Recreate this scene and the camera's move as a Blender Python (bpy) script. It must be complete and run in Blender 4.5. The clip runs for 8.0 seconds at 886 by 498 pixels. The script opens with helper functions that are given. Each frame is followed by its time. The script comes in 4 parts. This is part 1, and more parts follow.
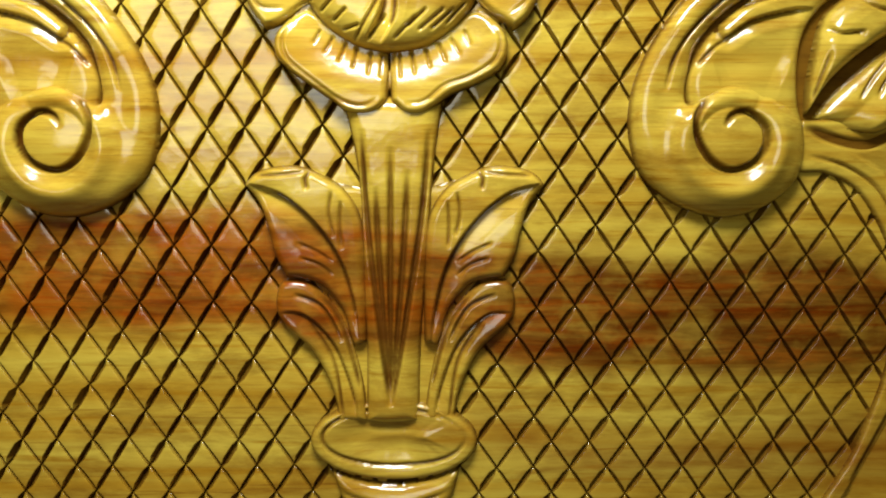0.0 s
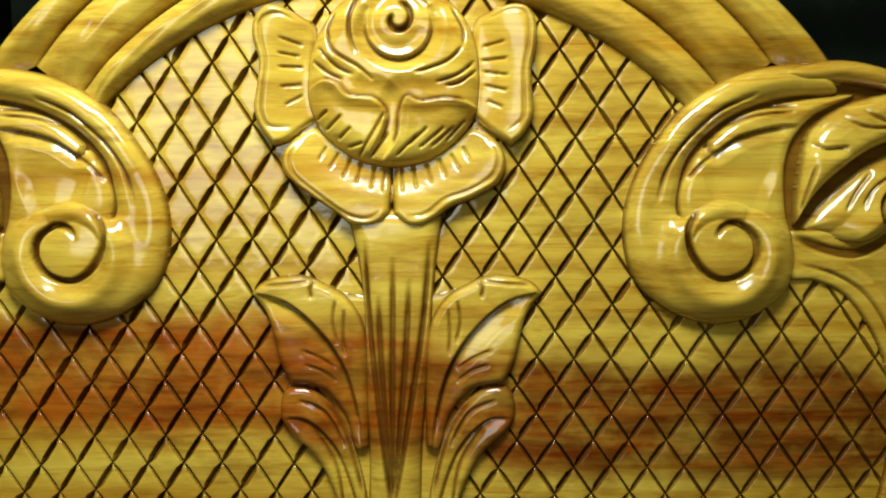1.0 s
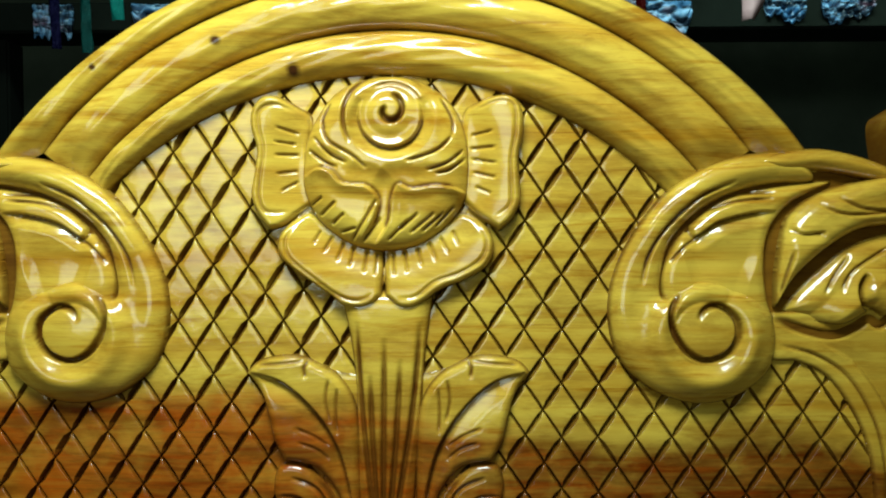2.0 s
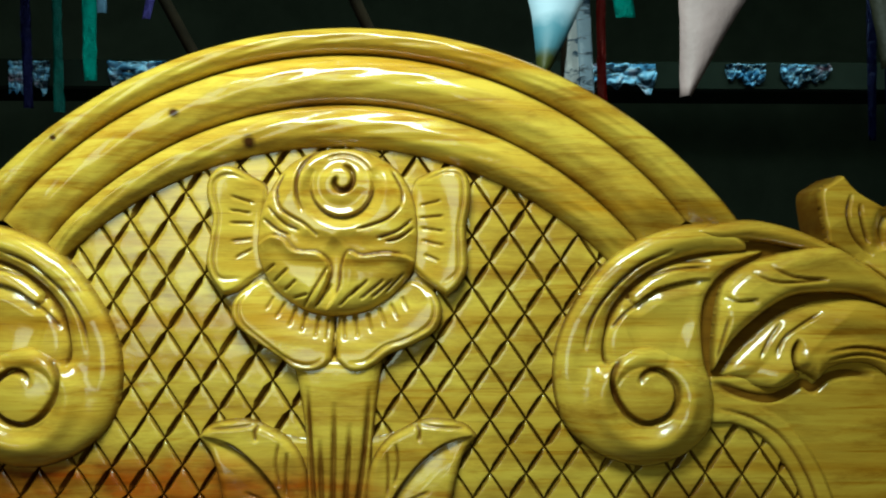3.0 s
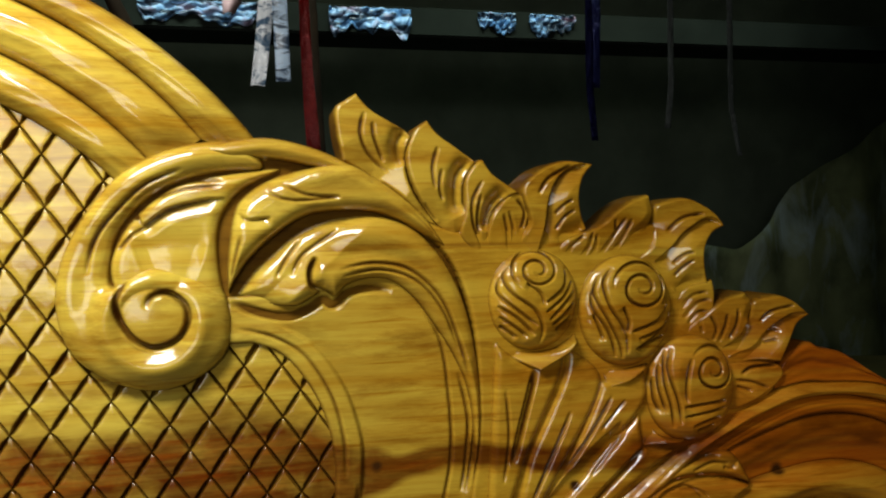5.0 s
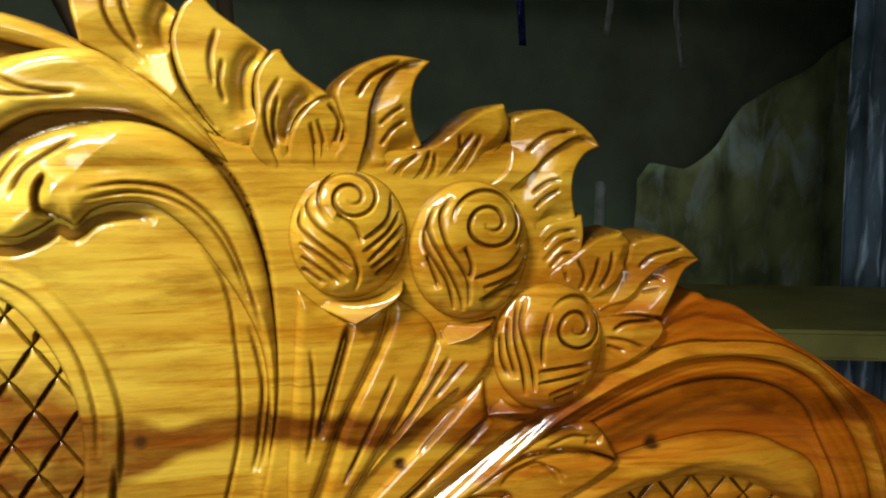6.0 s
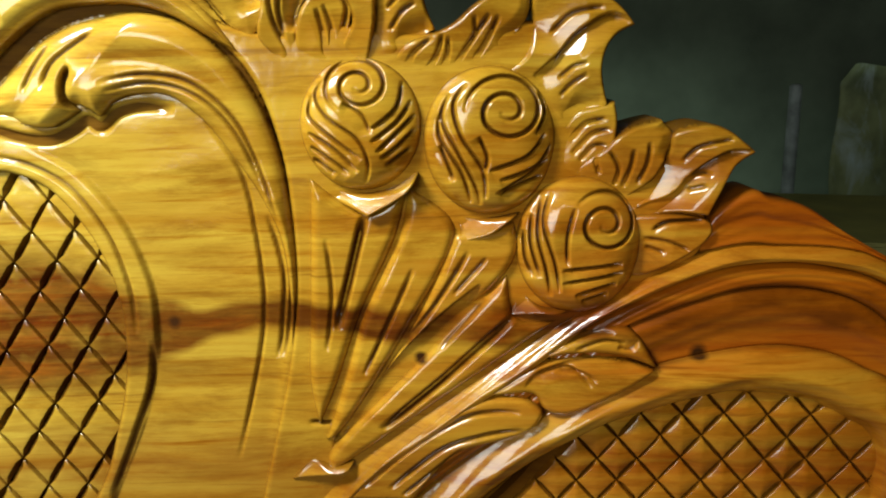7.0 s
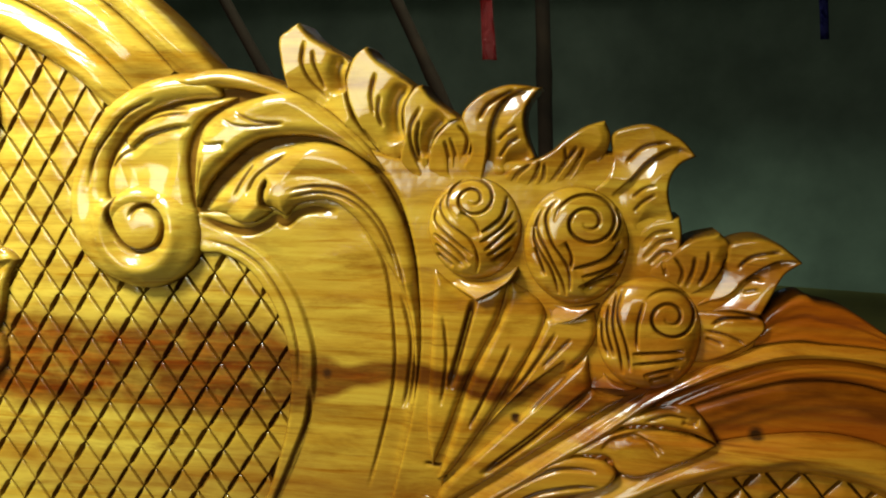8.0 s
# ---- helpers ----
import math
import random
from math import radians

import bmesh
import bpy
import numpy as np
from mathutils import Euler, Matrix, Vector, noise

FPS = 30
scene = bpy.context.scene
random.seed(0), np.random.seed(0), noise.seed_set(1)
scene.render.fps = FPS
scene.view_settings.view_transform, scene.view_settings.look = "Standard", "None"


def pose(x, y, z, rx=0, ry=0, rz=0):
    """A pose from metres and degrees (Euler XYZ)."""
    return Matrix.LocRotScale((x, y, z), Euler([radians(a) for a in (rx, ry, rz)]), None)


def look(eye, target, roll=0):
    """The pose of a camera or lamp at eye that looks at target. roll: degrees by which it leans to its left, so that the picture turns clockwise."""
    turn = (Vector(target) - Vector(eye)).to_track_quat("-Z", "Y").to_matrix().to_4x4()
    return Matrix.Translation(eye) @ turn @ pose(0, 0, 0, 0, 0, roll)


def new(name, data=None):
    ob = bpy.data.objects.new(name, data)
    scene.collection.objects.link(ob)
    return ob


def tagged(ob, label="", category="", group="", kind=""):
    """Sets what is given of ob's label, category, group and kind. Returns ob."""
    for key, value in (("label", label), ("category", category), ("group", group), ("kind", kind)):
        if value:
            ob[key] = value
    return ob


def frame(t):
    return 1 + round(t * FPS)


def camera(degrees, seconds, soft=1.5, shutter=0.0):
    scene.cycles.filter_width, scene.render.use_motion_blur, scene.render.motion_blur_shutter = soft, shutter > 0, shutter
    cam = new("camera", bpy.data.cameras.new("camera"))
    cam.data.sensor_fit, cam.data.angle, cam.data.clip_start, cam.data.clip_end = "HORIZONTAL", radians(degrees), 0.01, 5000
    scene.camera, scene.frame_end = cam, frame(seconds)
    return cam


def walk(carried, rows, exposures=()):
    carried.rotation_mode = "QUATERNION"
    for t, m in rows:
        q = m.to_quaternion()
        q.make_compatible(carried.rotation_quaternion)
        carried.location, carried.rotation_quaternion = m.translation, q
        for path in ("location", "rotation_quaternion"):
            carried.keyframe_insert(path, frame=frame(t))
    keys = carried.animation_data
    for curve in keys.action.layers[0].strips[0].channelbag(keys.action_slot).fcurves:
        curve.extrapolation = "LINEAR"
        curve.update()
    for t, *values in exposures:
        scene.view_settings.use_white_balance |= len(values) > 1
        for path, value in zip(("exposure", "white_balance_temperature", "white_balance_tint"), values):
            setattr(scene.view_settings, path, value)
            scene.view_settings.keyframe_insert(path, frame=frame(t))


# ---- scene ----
cam = camera(58.0, 8.0, soft=1.95, shutter=0.15)
METRES, EYE, TILT, LEAN, TURN = 0.77, 1.0104, -9.0, 0.0, 0.0
ROWS = [
    (0.0, 0.0, 0.0, 0.0, 0.0, 0.0, -0.0),
    (0.5, 0.0037, -0.01, 0.0193, 0.04, 2.24, 0.17),
    (1.0, 0.0047, -0.0215, 0.0387, 0.44, 4.49, 0.14),
    (1.5, 0.0057, -0.0359, 0.0552, 0.6, 6.62, 0.06),
    (1.7, 0.0088, -0.0392, 0.0629, 0.7854, 6.7735, 0.0348),
    (2.8, 0.0404, -0.072, 0.0927, 0.266, 10.3196, -0.1595),
    (3.0, 0.0438, -0.0733, 0.084, -0.86, 10.97, 0.1),
    (3.5, 0.1158, -0.0951, 0.0812, -3.97, 10.78, 1.3),
    (4.0, 0.1937, -0.1289, 0.0768, -8.08, 11.18, 2.37),
    (4.5, 0.2563, -0.1396, 0.0598, -10.36, 10.04, 2.74),
    (5.0, 0.3292, -0.0842, 0.0478, -12.89, 7.3, 3.3),
    (5.2, 0.3699, -0.0536, 0.0399, -13.8146, 6.0088, 2.6394),
    (6.3, 0.5344, 0.0767, 0.0792, -16.1022, -0.0837, 2.0118),
    (6.5, 0.5607, 0.084, 0.0636, -11.63, -0.86, 2.3),
    (6.7, 0.5892, 0.0743, 0.0921, -7.13, -5.51, 1.91),
    (7.0, 0.6341, 0.0545, 0.0514, -2.19, -5.04, 1.61),
    (7.5, 0.692, -0.0342, 0.0521, 5.43, -2.04, 0.1),
    (8.0, 0.7028, -0.1044, 0.0626, 10.07, 0.78, -0.96),
]
walk(cam, [(t, pose(0.032, -0.529, EYE, TILT, LEAN, TURN) @ pose(METRES * x, METRES * y, METRES * z, 90 + pitch, roll, yaw)) for t, x, y, z, yaw, pitch, roll in ROWS], exposures=((0.0, -0.15, 6500, 2), (1.0, -0.28, 6250, -2), (1.5, -0.37, 6050, -6), (3.0, -0.62, 5700, -23), (3.5, -0.6, 5700, -19), (4.0, -0.62, 5750, -15), (4.5, -0.47, 6200, -5), (5.0, -0.1, 6500, 5), (5.2, 0.12, 6500, 6), (6.3, 1.02, 6500, 4), (6.5, 1.02, 6500, 4), (7.0, 0.82, 6500, 3), (7.5, 0.67, 6500, -1), (8.0, 0.56, 6500, -3)))

# ---- world and lamps ----
world = bpy.data.worlds.new("world")
scene.world = world
world.use_nodes = True
world.node_tree.nodes["Background"].inputs[0].default_value = (0.55, 0.75, 0.7, 1)
world.node_tree.nodes["Background"].inputs[1].default_value = 0.012


def area_lamp(name, eye, target, sx, sy, power, colour):
    data = bpy.data.lights.new(name, "AREA")
    data.shape, data.size, data.size_y, data.energy, data.color = "RECTANGLE", sx, sy, power, colour
    ob = new(name, data)
    ob.matrix_world = look(eye, target)
    return ob


area_lamp("workshop_lamp", (-0.05, -0.45, 1.60), (-0.12, 0.0, 1.02), 0.38, 0.18, 7.6, (1.0, 0.97, 0.95))
bpy.data.lights["workshop_lamp"].spread = radians(140)
area_lamp("doorway_light", (-0.66, -2.45, 1.38), (0.0, 0.0, 1.05), 1.15, 1.0, 15.0, (1.0, 0.98, 0.95))
# added lamp under the closed ceiling, brightens the ledge plastic and back wall
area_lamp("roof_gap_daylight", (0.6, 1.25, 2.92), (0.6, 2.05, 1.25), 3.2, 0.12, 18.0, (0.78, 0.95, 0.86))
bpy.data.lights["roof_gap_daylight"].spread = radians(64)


# ---- materials ----
def material(name):
    m = bpy.data.materials.new(name)
    m.use_nodes = True
    return m, m.node_tree.nodes, m.node_tree.links, m.node_tree.nodes["Principled BSDF"]


def texture_noise(nodes, links, vector, scale, detail=4.0, rough=0.55, distort=0.0):
    n = nodes.new("ShaderNodeTexNoise")
    n.inputs["Scale"].default_value, n.inputs["Detail"].default_value = scale, detail
    n.inputs["Roughness"].default_value, n.inputs["Distortion"].default_value = rough, distort
    links.new(vector, n.inputs["Vector"])
    return n.outputs["Fac"]


def stretched(nodes, links, scale):
    tc = nodes.new("ShaderNodeTexCoord")
    mp = nodes.new("ShaderNodeMapping")
    mp.inputs["Scale"].default_value = scale
    links.new(tc.outputs["Object"], mp.inputs["Vector"])
    return mp.outputs["Vector"]


def ramp(nodes, links, value, *stops):
    r = nodes.new("ShaderNodeValToRGB")
    while len(r.color_ramp.elements) < len(stops):
        r.color_ramp.elements.new(0.5)
    for e, (at, colour) in zip(r.color_ramp.elements, stops):
        e.position, e.color = at, (*colour, 1)
    links.new(value, r.inputs["Fac"])
    return r.outputs["Color"]


def sums(nodes, links, op, a, b=None, clamp=False):
    n = nodes.new("ShaderNodeMath")
    n.operation, n.use_clamp = op, clamp
    for i, v in enumerate((a, b)):
        if v is None:
            continue
        if isinstance(v, (int, float)):
            n.inputs[i].default_value = v
        else:
            links.new(v, n.inputs[i])
    return n.outputs[0]


def mixed(nodes, links, fac, a, b, mode="MIX"):
    n = nodes.new("ShaderNodeMix")
    n.data_type, n.blend_type = "RGBA", mode
    for key, v in ((0, fac), (6, a), (7, b)):
        if isinstance(v, (int, float)):
            n.inputs[key].default_value = v
        elif isinstance(v, tuple):
            n.inputs[key].default_value = (*v, 1)
        else:
            links.new(v, n.inputs[key])
    return n.outputs[2]


def bumped(nodes, links, bsdf, height, strength, distance):
    n = nodes.new("ShaderNodeBump")
    n.inputs["Strength"].default_value, n.inputs["Distance"].default_value = strength, distance
    links.new(height, n.inputs["Height"])
    links.new(n.outputs["Normal"], bsdf.inputs["Normal"])
    links.new(n.outputs["Normal"], bsdf.inputs["Coat Normal"])


def bell(nodes, links, value, centre, width):
    """1 at the centre, falling to 0 at centre +- width."""
    d = sums(nodes, links, "ABSOLUTE", sums(nodes, links, "SUBTRACT", value, centre))
    return sums(nodes, links, "SUBTRACT", 1.0, sums(nodes, links, "DIVIDE", d, width), clamp=True)


def teak(name, light, deep, heart, reddening=0.0, lacquer=1.0, amber=(1.0, 1.0, 1.0)):
    """Varnished teak: lengthwise grain along x, a heartwood streak across the boards, thick glossy lacquer."""
    m, nodes, links, bsdf = material(name)
    broad = texture_noise(nodes, links, stretched(nodes, links, (1.1, 1.1, 24.0)), 2.0, 4.0, 0.6)
    grain = texture_noise(nodes, links, stretched(nodes, links, (4.0, 14.0, 60.0)), 2.2, 6.0, 0.66, 0.5)
    fine = texture_noise(nodes, links, stretched(nodes, links, (30.0, 200.0, 600.0)), 2.0, 3.0)
    cloud = texture_noise(nodes, links, stretched(nodes, links, (9.0, 9.0, 11.0)), 2.0, 4.0)
    colour = ramp(nodes, links, grain, (0.28, tuple(c * 0.8 for c in deep)), (0.36, tuple(0.6 * a + 0.4 * b for a, b in zip(deep, light))), (0.46, light), (0.8, tuple(c * 1.06 for c in light)))
    colour = mixed(nodes, links, sums(nodes, links, "MULTIPLY", ramp(nodes, links, broad, (0.42, (0, 0, 0)), (0.68, (1, 1, 1))), 0.8), colour, deep)
    # olive-brown clouding of old polish
    murk = texture_noise(nodes, links, stretched(nodes, links, (4.2, 7.0, 22.0)), 2.5, 7.0, 0.7, 0.4)
    colour = mixed(nodes, links, sums(nodes, links, "MULTIPLY", ramp(nodes, links, murk, (0.46, (0, 0, 0)), (0.70, (1, 1, 1))), 0.75), colour, (deep[0] * 0.52, deep[1] * 0.42, deep[2] * 0.4))
    # heartwood streak: a band about 0.1 m under the rose, wandering a little
    tc = nodes.new("ShaderNodeTexCoord")
    sep = nodes.new("ShaderNodeSeparateXYZ")
    links.new(tc.outputs["Object"], sep.inputs[0])
    # the outer planks are more amber
    outer = sums(nodes, links, "MULTIPLY", sums(nodes, links, "SUBTRACT", sep.outputs[0], 0.27), 5.0, clamp=True)
    outer = sums(nodes, links, "MULTIPLY", outer, ramp(nodes, links, murk, (0.3, (0.6, 0.6, 0.6)), (0.6, (1, 1, 1))))
    colour = mixed(nodes, links, outer, colour, amber, "MULTIPLY")
    russet = sums(nodes, links, "MULTIPLY", sums(nodes, links, "SUBTRACT", sep.outputs[0], 0.43), 4.5, clamp=True)
    russet = sums(nodes, links, "MULTIPLY", russet, sums(nodes, links, "MULTIPLY", sums(nodes, links, "SUBTRACT", 1.02, sep.outputs[2]), 11.0, clamp=True))
    russet = sums(nodes, links, "MULTIPLY", russet, ramp(nodes, links, broad, (0.36, (0.35, 0.35, 0.35)), (0.6, (1, 1, 1))))
    colour = mixed(nodes, links, russet, colour, tuple(0.45 + 0.55 * c for c in (amber[0] * 1.1, amber[1] * 0.4, amber[2] * 0.1)), "MULTIPLY")
    drift = texture_noise(nodes, links, stretched(nodes, links, (5.0, 5.0, 9.0)), 2.0, 2.0, 0.5)
    wander = sums(nodes, links, "MULTIPLY", sums(nodes, links, "SUBTRACT", drift, 0.5), 0.06)
    level = sums(nodes, links, "ADD", sep.outputs[2], wander)
    across = sums(nodes, links, "MULTIPLY", sums(nodes, links, "ADD", sep.outputs[0], 0.09), 4.2, clamp=True)
    level = sums(nodes, links, "ADD", level, sums(nodes, links, "MULTIPLY", across, 0.034))
    past = sums(nodes, links, "MULTIPLY", sums(nodes, links, "SUBTRACT", sep.outputs[0], 0.31), 14.0, clamp=True)
    reach = sums(nodes, links, "SUBTRACT", 0.052, sums(nodes, links, "MULTIPLY", past, 0.037))
    streak = bell(nodes, links, level, 0.914, reach)
    fibres = ramp(nodes, links, grain, (0.34, (1, 1, 1)), (0.62, (0.8, 0.8, 0.8)))
    streak = sums(nodes, links, "MULTIPLY", sums(nodes, links, "MULTIPLY", streak, 2.4, clamp=True), fibres)
    patches = ramp(nodes, links, cloud, (0.36, (0.55, 0.55, 0.55)), (0.5, (1, 1, 1)))
    streak = sums(nodes, links, "MULTIPLY", streak, patches)
    # on one side the heartwood is painted darker, for the dimmer light there
    tone = mixed(nodes, links, sums(nodes, links, "MULTIPLY", across, ramp(nodes, links, murk, (0.35, (0.4, 0.4, 0.4)), (0.6, (1, 1, 1)))), mixed(nodes, links, ramp(nodes, links, murk, (0.42, (0, 0, 0)), (0.58, (1, 1, 1))), tuple(c * 1.25 for c in heart), tuple(c * 0.6 for c in heart)), tuple(c * 0.36 for c in heart))
    colour = mixed(nodes, links, streak, colour, tone)
    # a paler brown band under the streak paints the dimmer light on one side
    lower = sums(nodes, links, "MULTIPLY", bell(nodes, links, level, 0.815, 0.035), sums(nodes, links, "MULTIPLY", across, 0.62))
    colour = mixed(nodes, links, sums(nodes, links, "MULTIPLY", lower, fibres), colour, tuple(c * 0.8 for c in heart))
    # dark fibres
    dash = texture_noise(nodes, links, stretched(nodes, links, (4.0, 30.0, 210.0)), 2.0, 4.0, 0.6, 0.8)
    dash = ramp(nodes, links, dash, (0.59, (0, 0, 0)), (0.68, (1, 1, 1)))
    dash = sums(nodes, links, "MULTIPLY", dash, ramp(nodes, links, broad, (0.40, (0.12, 0.12, 0.12)), (0.62, (0.65, 0.65, 0.65))))
    colour = mixed(nodes, links, dash, colour, (deep[0] * 0.48, deep[1] * 0.34, deep[2] * 0.4))
    if reddening:
        colour = mixed(nodes, links, sums(nodes, links, "MULTIPLY", ramp(nodes, links, broad, (0.25, (0.5, 0.5, 0.5)), (0.7, (1, 1, 1))), reddening), colour, heart)
    colour = mixed(nodes, links, sums(nodes, links, "MULTIPLY", ramp(nodes, links, fine, (0.3, (1, 1, 1)), (0.5, (0, 0, 0))), 0.10), colour, deep, "MULTIPLY")
    # small dark knots
    for kx, kz, size in ((-0.115, 1.198, 0.005), (-0.063, 1.178, 0.006), (-0.199, 1.180, 0.003), (0.369, 0.881, 0.005), (0.522, 0.856, 0.005), (0.697, 0.854, 0.007)):
        away = nodes.new("ShaderNodeVectorMath")
        away.operation = "DISTANCE"
        flat = nodes.new("ShaderNodeCombineXYZ")
        links.new(sep.outputs[0], flat.inputs[0])
        links.new(sums(nodes, links, "ADD", sep.outputs[2], sums(nodes, links, "MULTIPLY", sums(nodes, links, "SUBTRACT", grain, 0.5), 0.012)), flat.inputs[2])
        links.new(flat.outputs[0], away.inputs[0])
        away.inputs[1].default_value = (kx, 0, kz)
        spot = sums(nodes, links, "SUBTRACT", 1.0, sums(nodes, links, "DIVIDE", away.outputs["Value"], size), clamp=True)
        colour = mixed(nodes, links, sums(nodes, links, "MULTIPLY", spot, 1.6, clamp=True), colour, (0.05, 0.017, 0.003))
    # dark polish and painted shade in the chisel cuts, along rims and in creases
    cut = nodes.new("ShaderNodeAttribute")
    cut.attribute_name = "stain_shade"
    darkened_cut = sums(nodes, links, "MULTIPLY", cut.outputs["Fac"], ramp(nodes, links, cloud, (0.3, (0.55, 0.55, 0.55)), (0.6, (1, 1, 1))), clamp=True)
    colour = mixed(nodes, links, darkened_cut, colour, (0.092, 0.031, 0.003))
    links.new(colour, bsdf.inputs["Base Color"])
    bsdf.inputs["Roughness"].default_value = 0.5
    bsdf.inputs["Specular IOR Level"].default_value = 0.04
    links.new(sums(nodes, links, "MULTIPLY", sums(nodes, links, "SUBTRACT", 1.0, sums(nodes, links, "MULTIPLY", darkened_cut, 0.75)), lacquer), bsdf.inputs["Coat Weight"])
    bsdf.inputs["Coat Roughness"].default_value = 0.15
    bsdf.inputs["Coat IOR"].default_value = 1.65
    dents = texture_noise(nodes, links, stretched(nodes, links, (1, 1, 1)), 95.0, 2.0)
    relief_noise = sums(nodes, links, "ADD", sums(nodes, links, "MULTIPLY", dents, 0.15), sums(nodes, links, "ADD", cloud, sums(nodes, links, "MULTIPLY", grain, 0.02)))
    bumped(nodes, links, bsdf, relief_noise, 0.34, 0.003)
    return m


YELLOW, OCHRE, HEART = (0.645, 0.465, 0.058), (0.43, 0.205, 0.008), (0.27, 0.052, 0.001)
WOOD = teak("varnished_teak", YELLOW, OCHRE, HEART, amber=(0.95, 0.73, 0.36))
WOOD_WING = WOOD
WOOD_RED = teak("varnished_teak_heartwood", (0.60, 0.24, 0.012), (0.40, 0.115, 0.006), (0.33, 0.075, 0.001), 0.3)
# dark wood for recesses, with both stain and shade in its colour
GROOVE = teak("stained_shaded_groove", (0.20, 0.095, 0.008), (0.10, 0.04, 0.005), (0.06, 0.018, 0.003), lacquer=0.0)


def plain(name, colour, rough=0.6, metal=0.0, vary=0.25, scale=30.0, bump=0.2, gloss=0.5):
    """A surface with blotches and a fine unevenness."""
    m, nodes, links, bsdf = material(name)
    v = stretched(nodes, links, (1, 1, 1))
    big = texture_noise(nodes, links, v, scale, 4.0)
    small = texture_noise(nodes, links, v, scale * 9, 3.0)
    low, high = tuple(c * (1 - vary) for c in colour), tuple(min(1, c * (1 + vary)) for c in colour)
    links.new(ramp(nodes, links, big, (0.3, low), (0.7, high)), bsdf.inputs["Base Color"])
    bsdf.inputs["Roughness"].default_value, bsdf.inputs["Metallic"].default_value = rough, metal
    bsdf.inputs["Specular IOR Level"].default_value = gloss
    bumped(nodes, links, bsdf, sums(nodes, links, "ADD", big, sums(nodes, links, "MULTIPLY", small, 0.3)), bump, 0.01)
    return m


# ---- carving tools: millimetres on the board's face, x along it, z above or below 1 m, h out of it ----
def bend(pts, closed=False, step=2.0):
    """A smooth line through the points; a point given twice is a corner."""
    p = np.array(pts, float)
    n = len(p)
    out = []
    for i in range(n if closed else n - 1):
        a, b = p[i], p[(i + 1) % n]
        length = np.hypot(*(b - a))
        if length < 1e-6:
            continue
        prev = p[i - 1] if (closed or i > 0) else a
        after = p[(i + 2) % n] if (closed or i + 2 < n) else b
        ta, tb = (b - prev) / 2, (after - a) / 2
        for k in range(max(2, int(length / step))):
            s = k / max(2, int(length / step))
            out.append((2 * s**3 - 3 * s**2 + 1) * a + (s**3 - 2 * s**2 + s) * ta + (3 * s**2 - 2 * s**3) * b + (s**3 - s**2) * tb)
    if not closed:
        out.append(p[-1])
    return np.array(out)


def flip(pts):
    """The mirror image in the headboard's middle line."""
    return [(-x, z) for x, z in reversed(pts)]


def near(p, line):
    """Distance from each point to a line, the side it lies on (+1: left of its run), the run from 0 to 1, and the nearest place."""
    a, d = line[:-1], line[1:] - line[:-1]
    length = np.maximum(np.hypot(d[:, 0], d[:, 1]), 1e-9)
    run = np.concatenate(([0], np.cumsum(length)))
    dist, side, at, place = np.empty(len(p)), np.empty(len(p)), np.empty(len(p)), np.empty((len(p), 2))
    for i in range(0, len(p), 8000):
        q = p[i:i + 8000, None, :] - a[None]
        s = np.clip((q * d).sum(2) / length**2, 0, 1)
        off = q - s[..., None] * d
        dd = (off**2).sum(2)
        k = dd.argmin(1)
        r = np.arange(len(k))
        dist[i:i + 8000] = np.sqrt(dd[r, k])
        side[i:i + 8000] = np.sign(d[k, 0] * q[r, k, 1] - d[k, 1] * q[r, k, 0])
        at[i:i + 8000] = (run[k] + s[r, k] * length[k]) / run[-1]
        place[i:i + 8000] = a[k] + s[r, k, None] * d[k]
    return dist, side, at, place


def inside(p, loop):
    hit = np.zeros(len(p), bool)
    for a, b in zip(loop, np.roll(loop, -1, 0)):
        if a[1] != b[1]:
            cross = (p[:, 1] < a[1]) != (p[:, 1] < b[1])
            hit ^= cross & (p[:, 0] < a[0] + (p[:, 1] - a[1]) * (b[0] - a[0]) / (b[1] - a[1]))
    return hit


def stroke(pts, w, reach, kind, stain_shade_rate=0.0, closed=False, clean=0.5):
    """A chisel stroke along a line: the change of height that it makes at each point. Dark polish and painted shade in
    the cut grow per millimetre below the depth that stays clean.
    """
    line = bend(pts, closed)

    def cut(p):
        out = np.zeros(len(p))
        lo, hi = line.min(0) - 4 * w, line.max(0) + 4 * w
        m = ((p > lo) & (p < hi)).all(1)
        if m.any():
            d, side, at, _ = near(p[m], line)
            out[m] = kind(d / w, side) * reach * (1 if closed else np.clip(np.minimum(at, 1 - at) / 0.16, 0, 1) ** 0.7)
        return out
    cut.stain_shade_rate, cut.clean = stain_shade_rate, clean
    return cut


def groove(pts, w=2.2, deep=2.5):
    return stroke(pts, w * 0.68, -deep * 1.3, lambda d, s: np.clip(1.15 - d, 0, 1), 0.5)


def ridge(pts, w=5.0, high=2.0):
    return stroke(pts, w, high, lambda d, s: np.exp(-d * d))


def ledge(pts, w=8.0, deep=4.0, side=1):
    """Cut straight down along the line, running out to nothing on the side named."""
    # the foot of the ledge is darkened, its shadow put into the colour
    return stroke(pts, w, -deep * 1.25, lambda d, s: np.where(s * side >= 0, np.clip(1 - d / 1.9, 0, 1) ** 1.2, 0.95 * np.clip(1 - d * w / 1.5, 0, 1)), 1.0 / (0.2 * deep), clean=deep * 0.98)


def hollow(pts, w=10.0, deep=3.0):
    return stroke(pts, w, -deep, lambda d, s: np.exp(-d * d))


